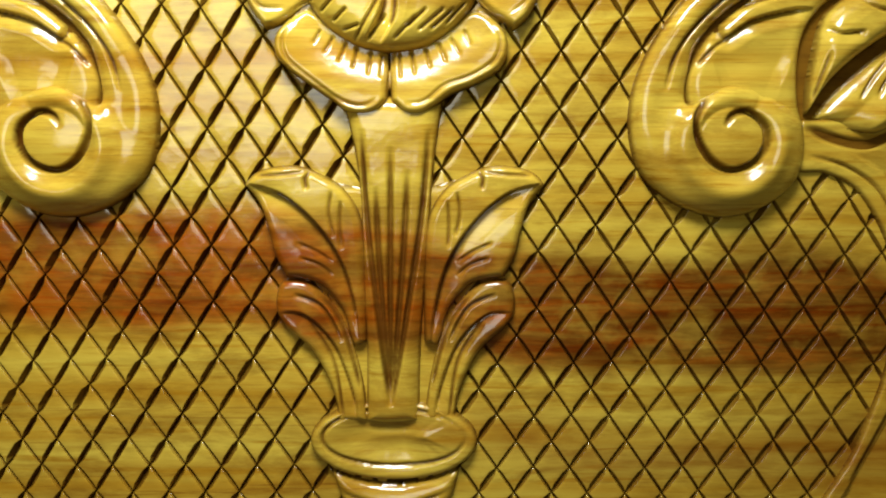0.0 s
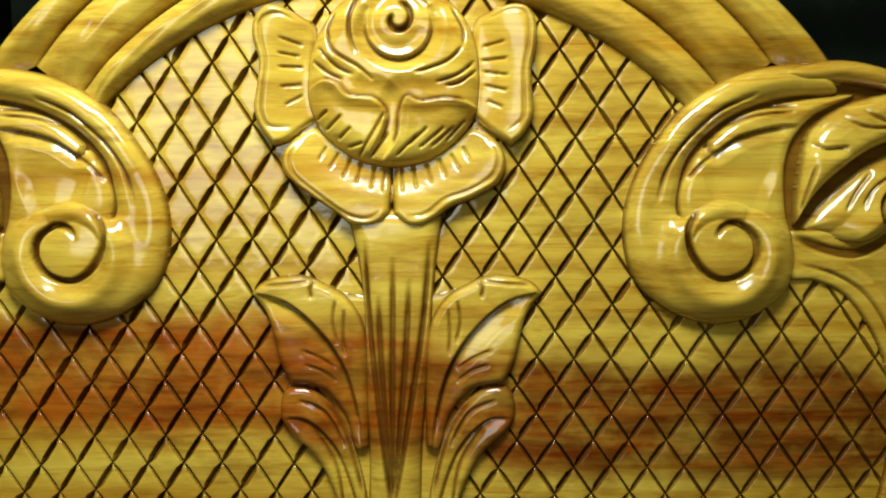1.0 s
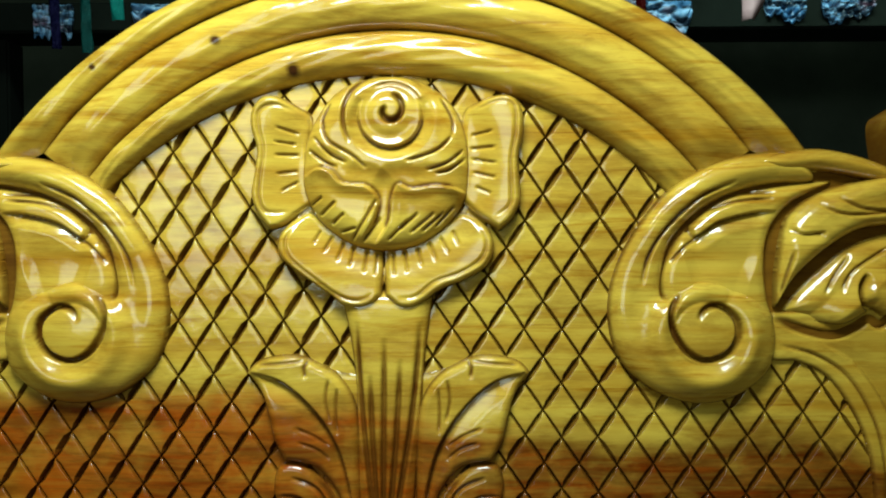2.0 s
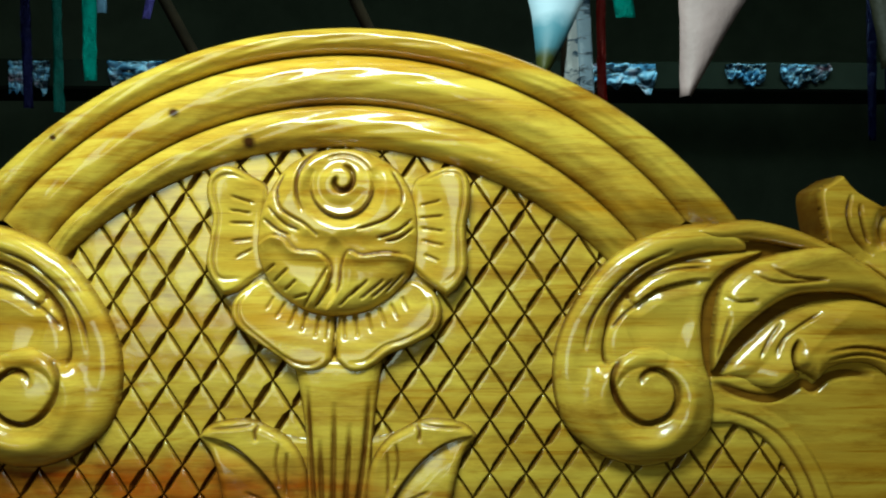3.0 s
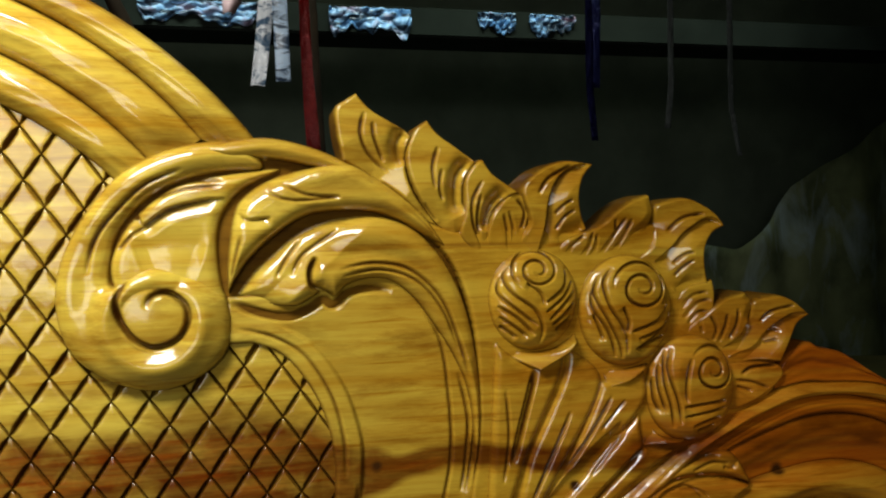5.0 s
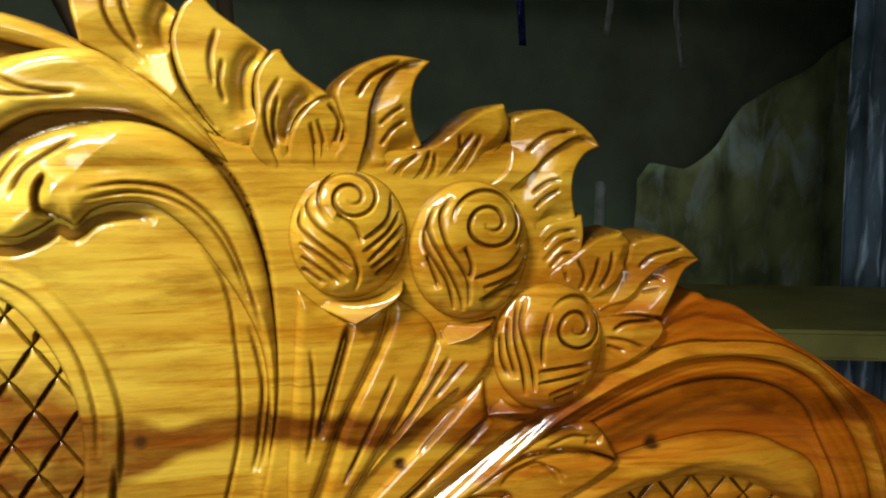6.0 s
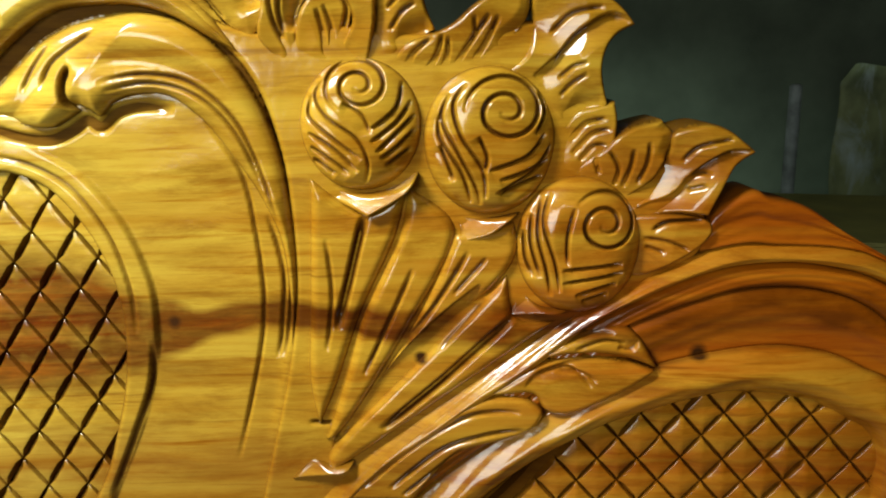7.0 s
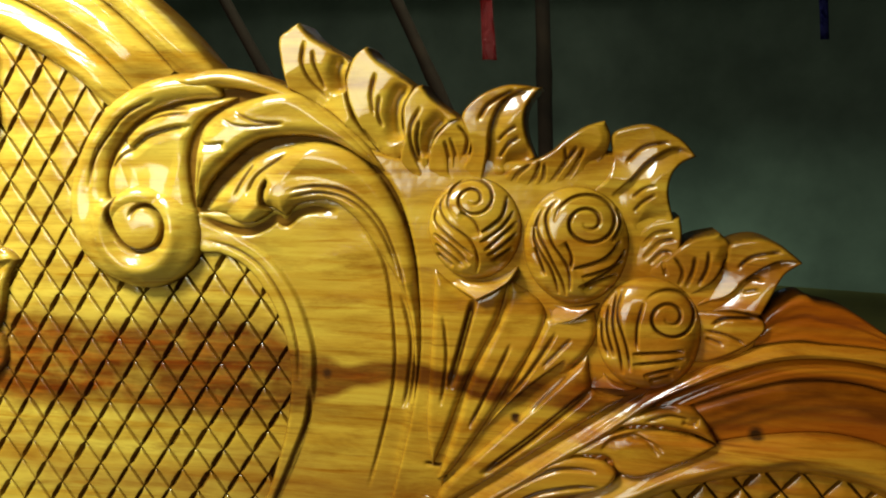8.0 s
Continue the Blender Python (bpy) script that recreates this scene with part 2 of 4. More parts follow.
def dome(cx, cz, r, high):
    """A round swelling, as on the eye of a volute."""
    def cut(p):
        return high * np.sqrt(np.clip(1 - ((p[:, 0] - cx) ** 2 + (p[:, 1] - cz) ** 2) / r**2, 0, 1))
    cut.stain_shade_rate, cut.clean = 0.0, 0.5
    return cut


def slant(cx, cz, way, steep, most):
    """A broad facet that falls away from a point in one direction."""
    def cut(p):
        return -np.clip(steep * ((p[:, 0] - cx) * math.cos(radians(way)) + (p[:, 1] - cz) * math.sin(radians(way))), 0, most)
    cut.stain_shade_rate, cut.clean = 0.0, 0.5
    return cut


def spiral(cx, cz, r0, r1, turns, start, squash=1.0, lean=0.0):
    """Points on a spiral from radius r0 out to r1; start in degrees, turns positive is anticlockwise."""
    n = max(8, int(abs(turns) * 14))
    return [(cx + (r0 + (r1 - r0) * i / n) * math.cos(radians(start + 360 * turns * i / n)),
             cz + squash * (r0 + (r1 - r0) * i / n) * math.sin(radians(start + 360 * turns * i / n) + lean)) for i in range(n + 1)]


def swell(base, rise, round_over, *cuts, lean=(0.0, 0.0), centre=(0.0, 0.0), root=None, fade=22.0):
    """The height of a carved piece and the stain and painted shade in its cuts: a rounded edge, a level or leaning top,
    chisel strokes.
    root: the places where the piece runs out into the wood around it."""
    def height(p, d):
        q = np.clip(d / round_over, 0, 1)
        h = rise * np.sqrt(np.maximum(1 - (1 - q) ** 2, 0))
        if root is not None:
            u = np.clip(np.sqrt(((p[:, None] - root[None]) ** 2).sum(2).min(1)) / fade, 0, 1) ** 0.8
            h = h * u
        h = h + base + (lean[0] * (p[:, 0] - centre[0]) + lean[1] * (p[:, 1] - centre[1])) * q
        h = h + (0.16 * np.sin(p[:, 0] * 0.13 + p[:, 1] * 0.07) + 0.14 * np.sin(p[:, 1] * 0.17 - p[:, 0] * 0.05)) * q
        # a dark line along the outline paints the shade at the piece's foot
        stain_shade = 0.9 * np.clip(1.15 - d / 1.9, 0, 1) * (1 if root is None else u)
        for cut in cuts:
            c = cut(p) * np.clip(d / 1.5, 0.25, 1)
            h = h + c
            stain_shade = np.maximum(stain_shade, np.clip((-c - cut.clean) * cut.stain_shade_rate, 0, 1))
        return h, stain_shade
    return height


def mesh_object(name, verts, faces, mat, parent=None, label="", smooth=True):
    me = bpy.data.meshes.new(name)
    me.from_pydata(verts, [], faces)
    me.materials.append(mat)
    if smooth:
        me.polygons.foreach_set("use_smooth", [True] * len(me.polygons))
    me.update()
    ob = new(name, me)
    if parent is not None:
        ob.parent = parent
        if parent.parent is None:
            ob.matrix_parent_inverse = Matrix.Translation(parent.location).inverted()
    if label:
        ob["label"] = label
    return ob


def at_board(x, z, h):
    """The board's end bows a little forward."""
    return (x / 1000, -(h + 14 * max(0, (x - 480) / 240) ** 1.5) / 1000, 1 + z / 1000)


def carve(name, outline, height, mat, parent, label="", step=1.7, back=-4.0):
    """A carved piece: its face is a fine net cut to the outline, its rim drops to the ground behind."""
    loop = bend(outline, True, 1.5)
    lo, hi = loop.min(0) - step, loop.max(0) + step
    nx, nz = int((hi[0] - lo[0]) / step) + 2, int((hi[1] - lo[1]) / step) + 2
    gx, gz = np.meshgrid(lo[0] + step * np.arange(nx), lo[1] + step * np.arange(nz))
    p = np.stack((gx.ravel(), gz.ravel()), 1)
    ins = inside(p, loop)
    closed = np.vstack((loop, loop[:1]))
    d, _, _, place = near(p, closed)
    edge = (~ins & (d < step * 1.6)) | (ins & (d < step * 0.35))
    p = np.where(edge[:, None], place, p)
    d = np.where(edge, 0, d)
    doubled = [a for a, b in zip(outline, outline[1:]) if tuple(a) == tuple(b)]
    for c in doubled:  # a corner of the outline takes the nearest rim point
        k = np.where(edge, np.hypot(p[:, 0] - c[0], p[:, 1] - c[1]), 1e9).argmin()
        p[k] = c
    grid_in = ins.reshape(nz, nx)
    near_in = (ins | edge).reshape(nz, nx)
    core = grid_in[:-1, :-1].astype(int) + grid_in[1:, :-1] + grid_in[:-1, 1:] + grid_in[1:, 1:]
    whole = near_in[:-1, :-1] & near_in[1:, :-1] & near_in[:-1, 1:] & near_in[1:, 1:]
    keep = (core >= 1) & whole
    jj, ii = np.nonzero(keep)
    v00 = jj * nx + ii
    quads = np.stack((v00, v00 + 1, v00 + nx + 1, v00 + nx), 1)
    used = np.unique(quads)
    remap = np.full(len(p), -1)
    remap[used] = np.arange(len(used))
    quads = remap[quads]
    q, qd = p[used], d[used]
    h, stain_shade = height(q, qd)
    # rim: the edges that only one face has
    e = np.concatenate((quads[:, [0, 1]], quads[:, [1, 2]], quads[:, [2, 3]], quads[:, [3, 0]]))
    key = np.sort(e, 1)
    _, first, count = np.unique(key[:, 0] * (len(q) + 1) + key[:, 1], return_index=True, return_counts=True)
    rim = e[first[count == 1]]
    ends = np.unique(rim)
    slot = np.full(len(q), -1)
    slot[ends] = np.arange(len(ends))
    n = len(q)
    verts = [at_board(x, z, k) for (x, z), k in zip(q, h)]
    verts += [at_board(q[i, 0], q[i, 1], h[i]) for i in ends]
    verts += [at_board(q[i, 0], q[i, 1], back) for i in ends]
    faces = quads.tolist()
    faces += [(int(n + slot[b]), int(n + slot[a]), int(n + len(ends) + slot[a]), int(n + len(ends) + slot[b])) for a, b in rim]
    ob = mesh_object(name, verts, faces, mat, parent, label)
    # rim walls are painted darker towards the ground behind
    values = np.concatenate((stain_shade, stain_shade[ends], np.full(len(ends), 0.9)))
    ob.data.attributes.new("stain_shade", "FLOAT", "POINT").data.foreach_set("value", values)
    return ob


def moulding(name, outer, inner, profile, mat, parent, label="", across=26, along=150, back=-4.0, wob=0.25, dip=0.0):
    """A run moulding between two lines; profile: heights from the outer line to the inner one."""
    def even(pts):
        line = bend(pts)
        run = np.concatenate(([0], np.cumsum(np.hypot(*np.diff(line, axis=0).T))))
        s = np.linspace(0, run[-1], along)
        return np.stack((np.interp(s, run, line[:, 0]), np.interp(s, run, line[:, 1])), 1)
    a, b = even(outer), even(inner)
    ks, hs = np.array(profile, float).T
    s = np.linspace(0, 1, across)
    h = np.interp(s, ks, hs)
    for _ in range(2):
        h[1:-1] = 0.25 * h[:-2] + 0.5 * h[1:-1] + 0.25 * h[2:]
    verts, faces = [], []
    for i in range(along):
        q = a[i] + (b[i] - a[i]) * s[:, None]
        u = min(1.0, min(i, along - 1 - i) / (dip * along)) if dip else 1.0
        for k in range(across):
            verts.append(at_board(q[k, 0], q[k, 1], h[k] * u * (2 - u) + wob * math.sin(i * 0.5 + k * 0.9) * math.sin(math.pi * s[k])))
        verts.append(at_board(q[0, 0], q[0, 1], back))
        verts.append(at_board(q[-1, 0], q[-1, 1], back))
    w = across + 2
    for i in range(along - 1):
        for k in range(across - 1):
            faces.append((i * w + k, (i + 1) * w + k, (i + 1) * w + k + 1, i * w + k + 1))
        faces.append((i * w + across, (i + 1) * w + across, (i + 1) * w, i * w))
        faces.append((i * w + across - 1, (i + 1) * w + across - 1, (i + 1) * w + across + 1, i * w + across + 1))
    ob = mesh_object(name, verts, faces, mat, parent, label)
    # creases along both edges of the moulding are darkened, shade painted in
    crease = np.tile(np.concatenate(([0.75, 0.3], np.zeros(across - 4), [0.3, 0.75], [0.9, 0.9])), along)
    ob.data.attributes.new("stain_shade", "FLOAT", "POINT").data.foreach_set("value", crease)
    return ob


def arc(cx, cz, r, a0, a1, n=24):
    return [(cx + r * math.cos(radians(a0 + (a1 - a0) * i / n)), cz + r * math.sin(radians(a0 + (a1 - a0) * i / n))) for i in range(n + 1)]


# ---- the headboard ----
headboard = tagged(new("carved_headboard"), "yellow varnished teak headboard with deep floral carving", "headboard")
headboard.location = (0.2, 0.015, 0.0)

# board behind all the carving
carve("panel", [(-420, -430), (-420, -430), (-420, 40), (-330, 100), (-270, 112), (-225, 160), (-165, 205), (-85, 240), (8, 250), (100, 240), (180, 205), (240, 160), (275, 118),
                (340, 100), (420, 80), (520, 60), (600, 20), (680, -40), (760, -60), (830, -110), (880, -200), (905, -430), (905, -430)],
      swell(-14.0, 0.5, 6.0), GROOVE, headboard, "dark brown ground of the board", step=8.0, back=-26.0)
mesh_object("lower_rail", [(x, y, z) for x in (-0.43, 0.915) for y in (-0.012, 0.028) for z in (0.45, 0.60)],
            [(0, 1, 3, 2), (4, 6, 7, 5), (0, 4, 5, 1), (2, 3, 7, 6), (1, 5, 7, 3), (0, 2, 6, 4)], WOOD, headboard, smooth=False)
for lx in (-0.40, 0.885):
    mesh_object("leg", [(lx + dx, y, z) for dx in (-0.028, 0.028) for y in (-0.016, 0.034) for z in (0.0, 0.45)],
                [(0, 1, 3, 2), (4, 6, 7, 5), (0, 4, 5, 1), (2, 3, 7, 6), (1, 5, 7, 3), (0, 2, 6, 4)], WOOD, headboard, smooth=False)

# three mouldings of the arch
moulding("outer_moulding", arc(8, -88, 350, 147, 33), arc(5, -68, 311, 142, 38),
         [(0, 4), (0.12, 11), (0.4, 15), (0.7, 13.5), (0.9, 9), (1, 1)], WOOD, headboard, back=-26.0, dip=0.07)
moulding("middle_moulding", arc(5, -68, 311, 142, 38), arc(4, -68, 275, 142, 38),
         [(0, 1), (0.08, 8), (0.35, 14.5), (0.6, 15), (0.9, 9), (1, 0)], WOOD, headboard, dip=0.07)
moulding("inner_moulding", arc(4, -68, 275, 141, 39), arc(-2, -98, 274, 137, 43),
         [(0, 0), (0.1, 8), (0.45, 13), (0.75, 11), (0.95, 5), (1, 0)], WOOD, headboard, dip=0.07)

# rose
bud = [(-1, 175), (22, 172), (43, 158), (54, 137), (57, 113), (55, 92), (43, 73), (22, 58), (-1, 54), (-24, 58), (-45, 73), (-57, 94), (-58, 117), (-53, 138), (-39, 160), (-22, 171)]
rose_cuts = [groove(spiral(2, 150, 2.0, 11.5, 0.9, 120), 3.4, 5.0), ledge(arc(3, 147, 22, 150, 390), 5.0, 5.0, -1), groove(arc(3, 147, 22, 120, 20), 1.8, 1.5),
             groove(arc(2, 146, 31, 215, 40), 2.6, 3.4), hollow(arc(2, 148, 16, 0, 350), 4.5, 2.2), ridge(arc(2, 146, 27, 210, 20), 4.0, 1.6)]
for line in ([(-44, 144), (-39, 130), (-23, 120), (-13, 111)], [(-50, 133), (-38, 121), (-26, 115)], [(-53, 124), (-42, 116), (-33, 112)], [(-38, 156), (-43, 144), (-41, 137)],
             [(45, 133), (34, 123), (13, 116)], [(53, 124), (42, 115), (27, 110)], [(54, 118), (43, 110), (33, 108)], [(37, 159), (45, 144), (45, 133)]):
    rose_cuts.append(groove(line, 2.0, 2.2))
for line, side in (([(-57, 106), (-47, 112), (-37, 110), (-29, 102), (-13, 100), (-5, 91), (-7, 78), (-16, 62)], 1), ([(57, 93), (48, 98), (33, 100), (18, 98), (8, 101), (3, 91), (1, 75), (-8, 60)], -1)):
    rose_cuts.append(ledge(line, 8.0, 6.5, side))
    rose_cuts.append(ridge(line, 6.0, 3.6))
for line in ([(-52, 86), (-43, 92)], [(-45, 79), (-34, 89)], [(-37, 73), (-28, 81)], [(-31, 68), (-20, 71)], [(-24, 61), (-5, 92)], [(9, 69), (22, 81)], [(16, 67), (33, 81)],
             [(24, 68), (39, 81)], [(1, 62), (16, 77)], [(-16, 61), (-4, 78)], [(33, 71), (47, 86)]):
    rose_cuts.append(groove(line, 2.0, 1.8))
rose = carve("rose", bud, swell(0.0, 16.5, 20.0, *rose_cuts), WOOD, headboard, "domed rose bud with a spiral heart", step=0.8)

petal_left = [(-51, 146), (-62, 155), (-76, 162), (-86, 161), (-93, 152), (-94, 140), (-90, 125), (-92, 108), (-94, 94), (-90, 81), (-81, 69), (-81, 69), (-71, 72), (-57, 83), (-46, 89), (-53, 119)]
petal_right = [(52, 149), (64, 158), (77, 162), (88, 160), (94, 149), (94, 134), (91, 119), (92, 101), (92, 88), (86, 76), (77, 68), (77, 68), (66, 76), (56, 84), (51, 92), (52, 119)]
low_left = [(-48, 80), (-57, 82), (-71, 71), (-76, 61), (-73, 49), (-56, 35), (-40, 24), (-31, 17), (-19, 15), (-9, 18), (-3, 25), (-3, 25), (-3, 50), (-5, 60), (-25, 65)]
low_right = [(45, 79), (56, 81), (70, 70), (74, 57), (69, 44), (53, 34), (38, 28), (27, 20), (17, 15), (7, 16), (-2, 24), (-2, 24), (-2, 50), (0, 60), (22, 63)]

def petal(loop, cuts):
    carve("petal", loop, swell(0.0, 13.0, 5.0, hollow(bud + bud[:1], 19.0, 9.0), *cuts), WOOD, headboard, step=0.85)


petal(petal_left, [groove([(-60, 149), (-75, 155), (-86, 151), (-87, 140), (-84, 125), (-86, 108), (-87, 92), (-82, 82), (-67, 82)], 2.4, 1.3)]
         + [groove(l, 1.8, 1.6) for l in ([(-76, 140), (-60, 135)], [(-77, 130), (-62, 128)], [(-77, 121), (-60, 121)], [(-76, 108), (-61, 110)], [(-73, 96), (-61, 103)])])
petal(petal_right, [groove([(60, 151), (77, 157), (87, 153), (88, 136), (85, 118), (85, 99), (84, 86), (73, 78)], 2.4, 1.3)]
         + [groove(l, 1.8, 1.6) for l in ([(58, 134), (73, 137)], [(57, 125), (75, 126)], [(58, 118), (76, 115)], [(59, 109), (75, 105)], [(61, 99), (72, 94)])])
petal(low_left, [groove([(-61, 75), (-69, 64), (-67, 51), (-52, 38), (-32, 24), (-19, 21), (-9, 26)], 2.4, 1.2)]
         + [groove(l, 1.8, 1.6) for l in ([(-46, 69), (-51, 60)], [(-38, 65), (-44, 54)], [(-30, 61), (-35, 48)], [(-23, 58), (-26, 44)], [(-14, 55), (-16, 40)], [(-7, 54), (-8, 38)])])
petal(low_right, [groove([(60, 75), (68, 63), (65, 50), (50, 40), (33, 34), (20, 24), (8, 23)], 2.4, 1.2)]
         + [groove(l, 1.8, 1.6) for l in ([(45, 69), (50, 59)], [(37, 64), (43, 53)], [(29, 61), (34, 48)], [(21, 57), (24, 44)], [(12, 55), (14, 40)], [(4, 54), (5, 38)])])

# stalk of the rose, fluted, and its two pairs of leaves
flutes = [groove(l, 3.5, 3.0) for l in ([(-21, 6), (-17, -64), (-4, -181)], [(-12, -31), (-10, -87), (-4, -173)], [(-2, -5), (-3, -87), (-4, -181)], [(9, -20), (5, -87), (-3, -173)], [(23, 6), (16, -64), (-3, -181)])]
carve("stalk", [(-33, 24), (-33, 24), (-2, 27), (32, 24), (32, 24), (28, -2), (25, -31), (23, -65), (20, -103), (17, -142), (16, -193), (16, -193), (-5, -195), (-21, -193), (-21, -193), (-20, -142), (-22, -103), (-22, -65), (-23, -31), (-27, -2)],
      swell(0.0, 9.0, 11.0, *flutes), WOOD, headboard, "fluted stalk below the rose", step=0.9)

carve("stalk_ground", [(-46, -26), (-46, -26), (-29, -31), (-3, -33), (25, -31), (44, -26), (44, -26), (38, -77), (34, -143), (30, -194), (30, -194), (-5, -196), (-40, -194), (-40, -194), (-43, -143), (-47, -77)], swell(0.0, 1.2, 2.0), WOOD, headboard, step=2.5)
leaf = [(-99, -30), (-99, -30), (-91, -22), (-77, -18), (-62, -18), (-49, -23), (-33, -33), (-22, -53), (-19, -88), (-19, -136), (-19, -136), (-29, -138), (-36, -115), (-51, -97), (-73, -92), (-73, -92), (-80, -78), (-84, -61), (-89, -44)]
leaf_cuts = [ledge([(-98, -29), (-73, -37), (-51, -57), (-36, -81), (-28, -108), (-24, -137)], 7.0, 5.0, -1), groove([(-91, -24), (-72, -23), (-56, -21)], 2.5, 1.6),
             groove([(-55, -21), (-58, -26), (-57, -33)], 2.4, 2.2), groove([(-41, -34), (-43, -49), (-40, -64)], 2.0, 2.0), groove([(-35, -40), (-36, -57), (-35, -72)], 2.0, 2.0),
             groove([(-65, -68), (-52, -74), (-41, -82)], 2.0, 1.4), groove([(-63, -78), (-50, -83), (-41, -91)], 2.0, 1.4), hollow([(-92, -36), (-74, -49), (-54, -72), (-38, -110)], 8.0, 1.6)]
low_leaf = [(-74, -94), (-57, -96), (-40, -113), (-29, -137), (-22, -167), (-19, -193), (-19, -193), (-40, -193), (-40, -193), (-44, -171), (-56, -145), (-73, -128), (-80, -117), (-80, -103)]
low_cuts = [ledge([(-78, -116), (-61, -118), (-42, -138), (-30, -170), (-27, -192)], 5.0, 3.0, -1), groove([(-68, -103), (-49, -112), (-36, -136)], 2.5, 2.0), groove([(-59, -122), (-42, -150), (-36, -192)], 2.2, 2.0), groove([(-53, -101), (-36, -124), (-24, -170)], 2.5, 2.4)]
for turn in (False, True):
    carve("leaf", flip(leaf) if turn else leaf, swell(0.0, 9.0, 6.5, *leaf_cuts) if not turn else
          (lambda f: lambda p, d: f(p * (-1, 1), d))(swell(0.0, 9.0, 6.5, *leaf_cuts)), WOOD, headboard, step=0.9)
    carve("low_leaf", flip(low_leaf) if turn else low_leaf, swell(0.0, 7.0, 5.5, *low_cuts) if not turn else
          (lambda f: lambda p, d: f(p * (-1, 1), d))(swell(0.0, 7.0, 5.5, *low_cuts)), WOOD, headboard, step=0.9)

# vase under the stalk
carve("vase_body", [(-46, -228), (-46, -228), (-25, -236), (-1, -239), (23, -235), (44, -227), (44, -227), (38, -250), (26, -270), (14, -296), (12, -335), (39, -367), (39, -367), (-47, -367), (-47, -367), (-20, -335), (-21, -296), (-33, -270)], swell(0.0, 9.0, 14.0, groove([(-40, -243), (-1, -254), (36, -242)], 2.6, 2.0)), WOOD, headboard, step=1.8)
lip = spiral(-2, -207, 58, 58, 1.0, 0, 0.5)[:-1]
carve("vase_rim", lip, swell(0.0, 8.0, 5.0, hollow(spiral(-2, -203, 20, 20, 1.0, 0, 0.35), 17.0, 6.0), groove(spiral(-2, -204, 49, 49, 1.0, 20, 0.42), 2.6, 2.0)), WOOD, headboard, "flared oval lip of the vase", step=1.2)

# volutes beside the arch, and the leaves that fill them
volute = [(287, 118), (287, 118), (265, 122), (239, 119), (216, 111), (195, 98), (178, 79), (163, 55), (154, 30), (153, 3), (161, -22), (178, -39), (196, -48), (215, -52), (235, -49), (253, -39), (265, -25), (268, -4), (265, 12), (265, 12), (257, 21), (242, 29), (217, 35), (200, 28), (189, 23), (190, 42), (196, 61), (214, 81), (239, 94), (266, 100), (292, 102)]
volute_cuts = [groove([(211, 7), (216, 15), (226, 17), (237, 9), (239, -3), (232, -15), (217, -20), (204, -14), (195, 0), (193, 14), (201, 27)], 3.6, 5.5),
               groove([(238, 102), (213, 91), (191, 70), (179, 51), (174, 30)], 2.6, 2.2), hollow([(205, 84), (191, 69), (178, 50), (174, 27), (178, 6)], 10.0, 2.5), ridge(arc(217, -3, 31, 60, 415, 40), 8.0, 6.0), dome(216, -2, 21, 4.0),
               ridge([(265, 114), (234, 110), (208, 99), (186, 78), (171, 53)], 9.0, 2.0)]
filling = [(193, 11), (193, 11), (188, 34), (195, 55), (210, 74), (232, 90), (263, 98), (305, 102), (278, 87), (264, 70), (260, 49), (262, 22), (267, 8), (267, 8), (253, -3), (237, 9), (218, 17), (202, 15)]
filling_cuts = [ledge([(204, 80), (208, 69), (212, 64), (228, 74), (251, 80), (266, 81)], 5.0, 4.5, -1), groove([(220, 88), (239, 93), (266, 94)], 2.5, 2.2), groove([(218, 81), (239, 88), (264, 90)], 2.2, 2.0),
                groove([(194, 46), (204, 57), (214, 63)], 2.2, 2.0), hollow([(206, 42), (228, 49), (251, 42)], 14.0, 3.0)]
upper_acanthus = [(271, 70), (280, 84), (298, 95), (322, 102), (352, 106), (377, 91), (403, 69), (427, 41), (427, 41), (410, 50), (389, 63), (367, 70), (342, 71), (319, 67), (295, 51), (278, 34), (266, 14), (266, 14), (266, 37)]
upper_cuts = [slant(298, 78, 125, 0.3, 3.5), ledge([(274, 71), (281, 66), (297, 67)], 4.0, 2.5, -1), groove([(293, 86), (311, 79), (346, 81)], 2.2, 1.8), groove([(305, 91), (321, 83), (346, 81)], 2.2, 1.8),
              ridge([(312, 98), (349, 98), (384, 82), (414, 54)], 9.0, 2.2), groove([(268, 24), (271, 37), (276, 55)], 2.2, 1.8)]
lower_acanthus = [(272, 13), (272, 13), (282, 27), (299, 43), (317, 57), (343, 66), (374, 67), (399, 58), (420, 37), (434, 11), (443, -19), (448, -59), (448, -99), (441, -143), (441, -143), (442, -104), (439, -68), (429, -41), (415, -17), (400, 4), (382, 19), (364, 21), (350, 17), (341, 9), (332, 13), (323, 8), (311, 3), (292, 6)]
lower_cuts = [slant(322, 20, 133, 0.45, 6.5), groove([(328, 39), (323, 29), (324, 18), (333, 13), (341, 10)], 3.6, 3.2), ledge([(327, 38), (322, 29), (324, 18), (333, 14)], 4.5, 4.0, 1), hollow([(330, 33), (351, 40), (378, 38), (405, 24), (426, -6), (437, -41)], 9.0, 4.0), groove([(344, 29), (369, 33), (396, 27), (419, 5), (432, -28), (439, -58)], 2.4, 2.4),
              groove([(346, 24), (373, 28), (400, 19), (420, -4), (432, -36)], 2.2, 2.0), groove([(299, 24), (307, 38), (317, 51)], 2.2, 1.8), groove([(310, 25), (319, 41), (345, 58)], 2.2, 1.8)]


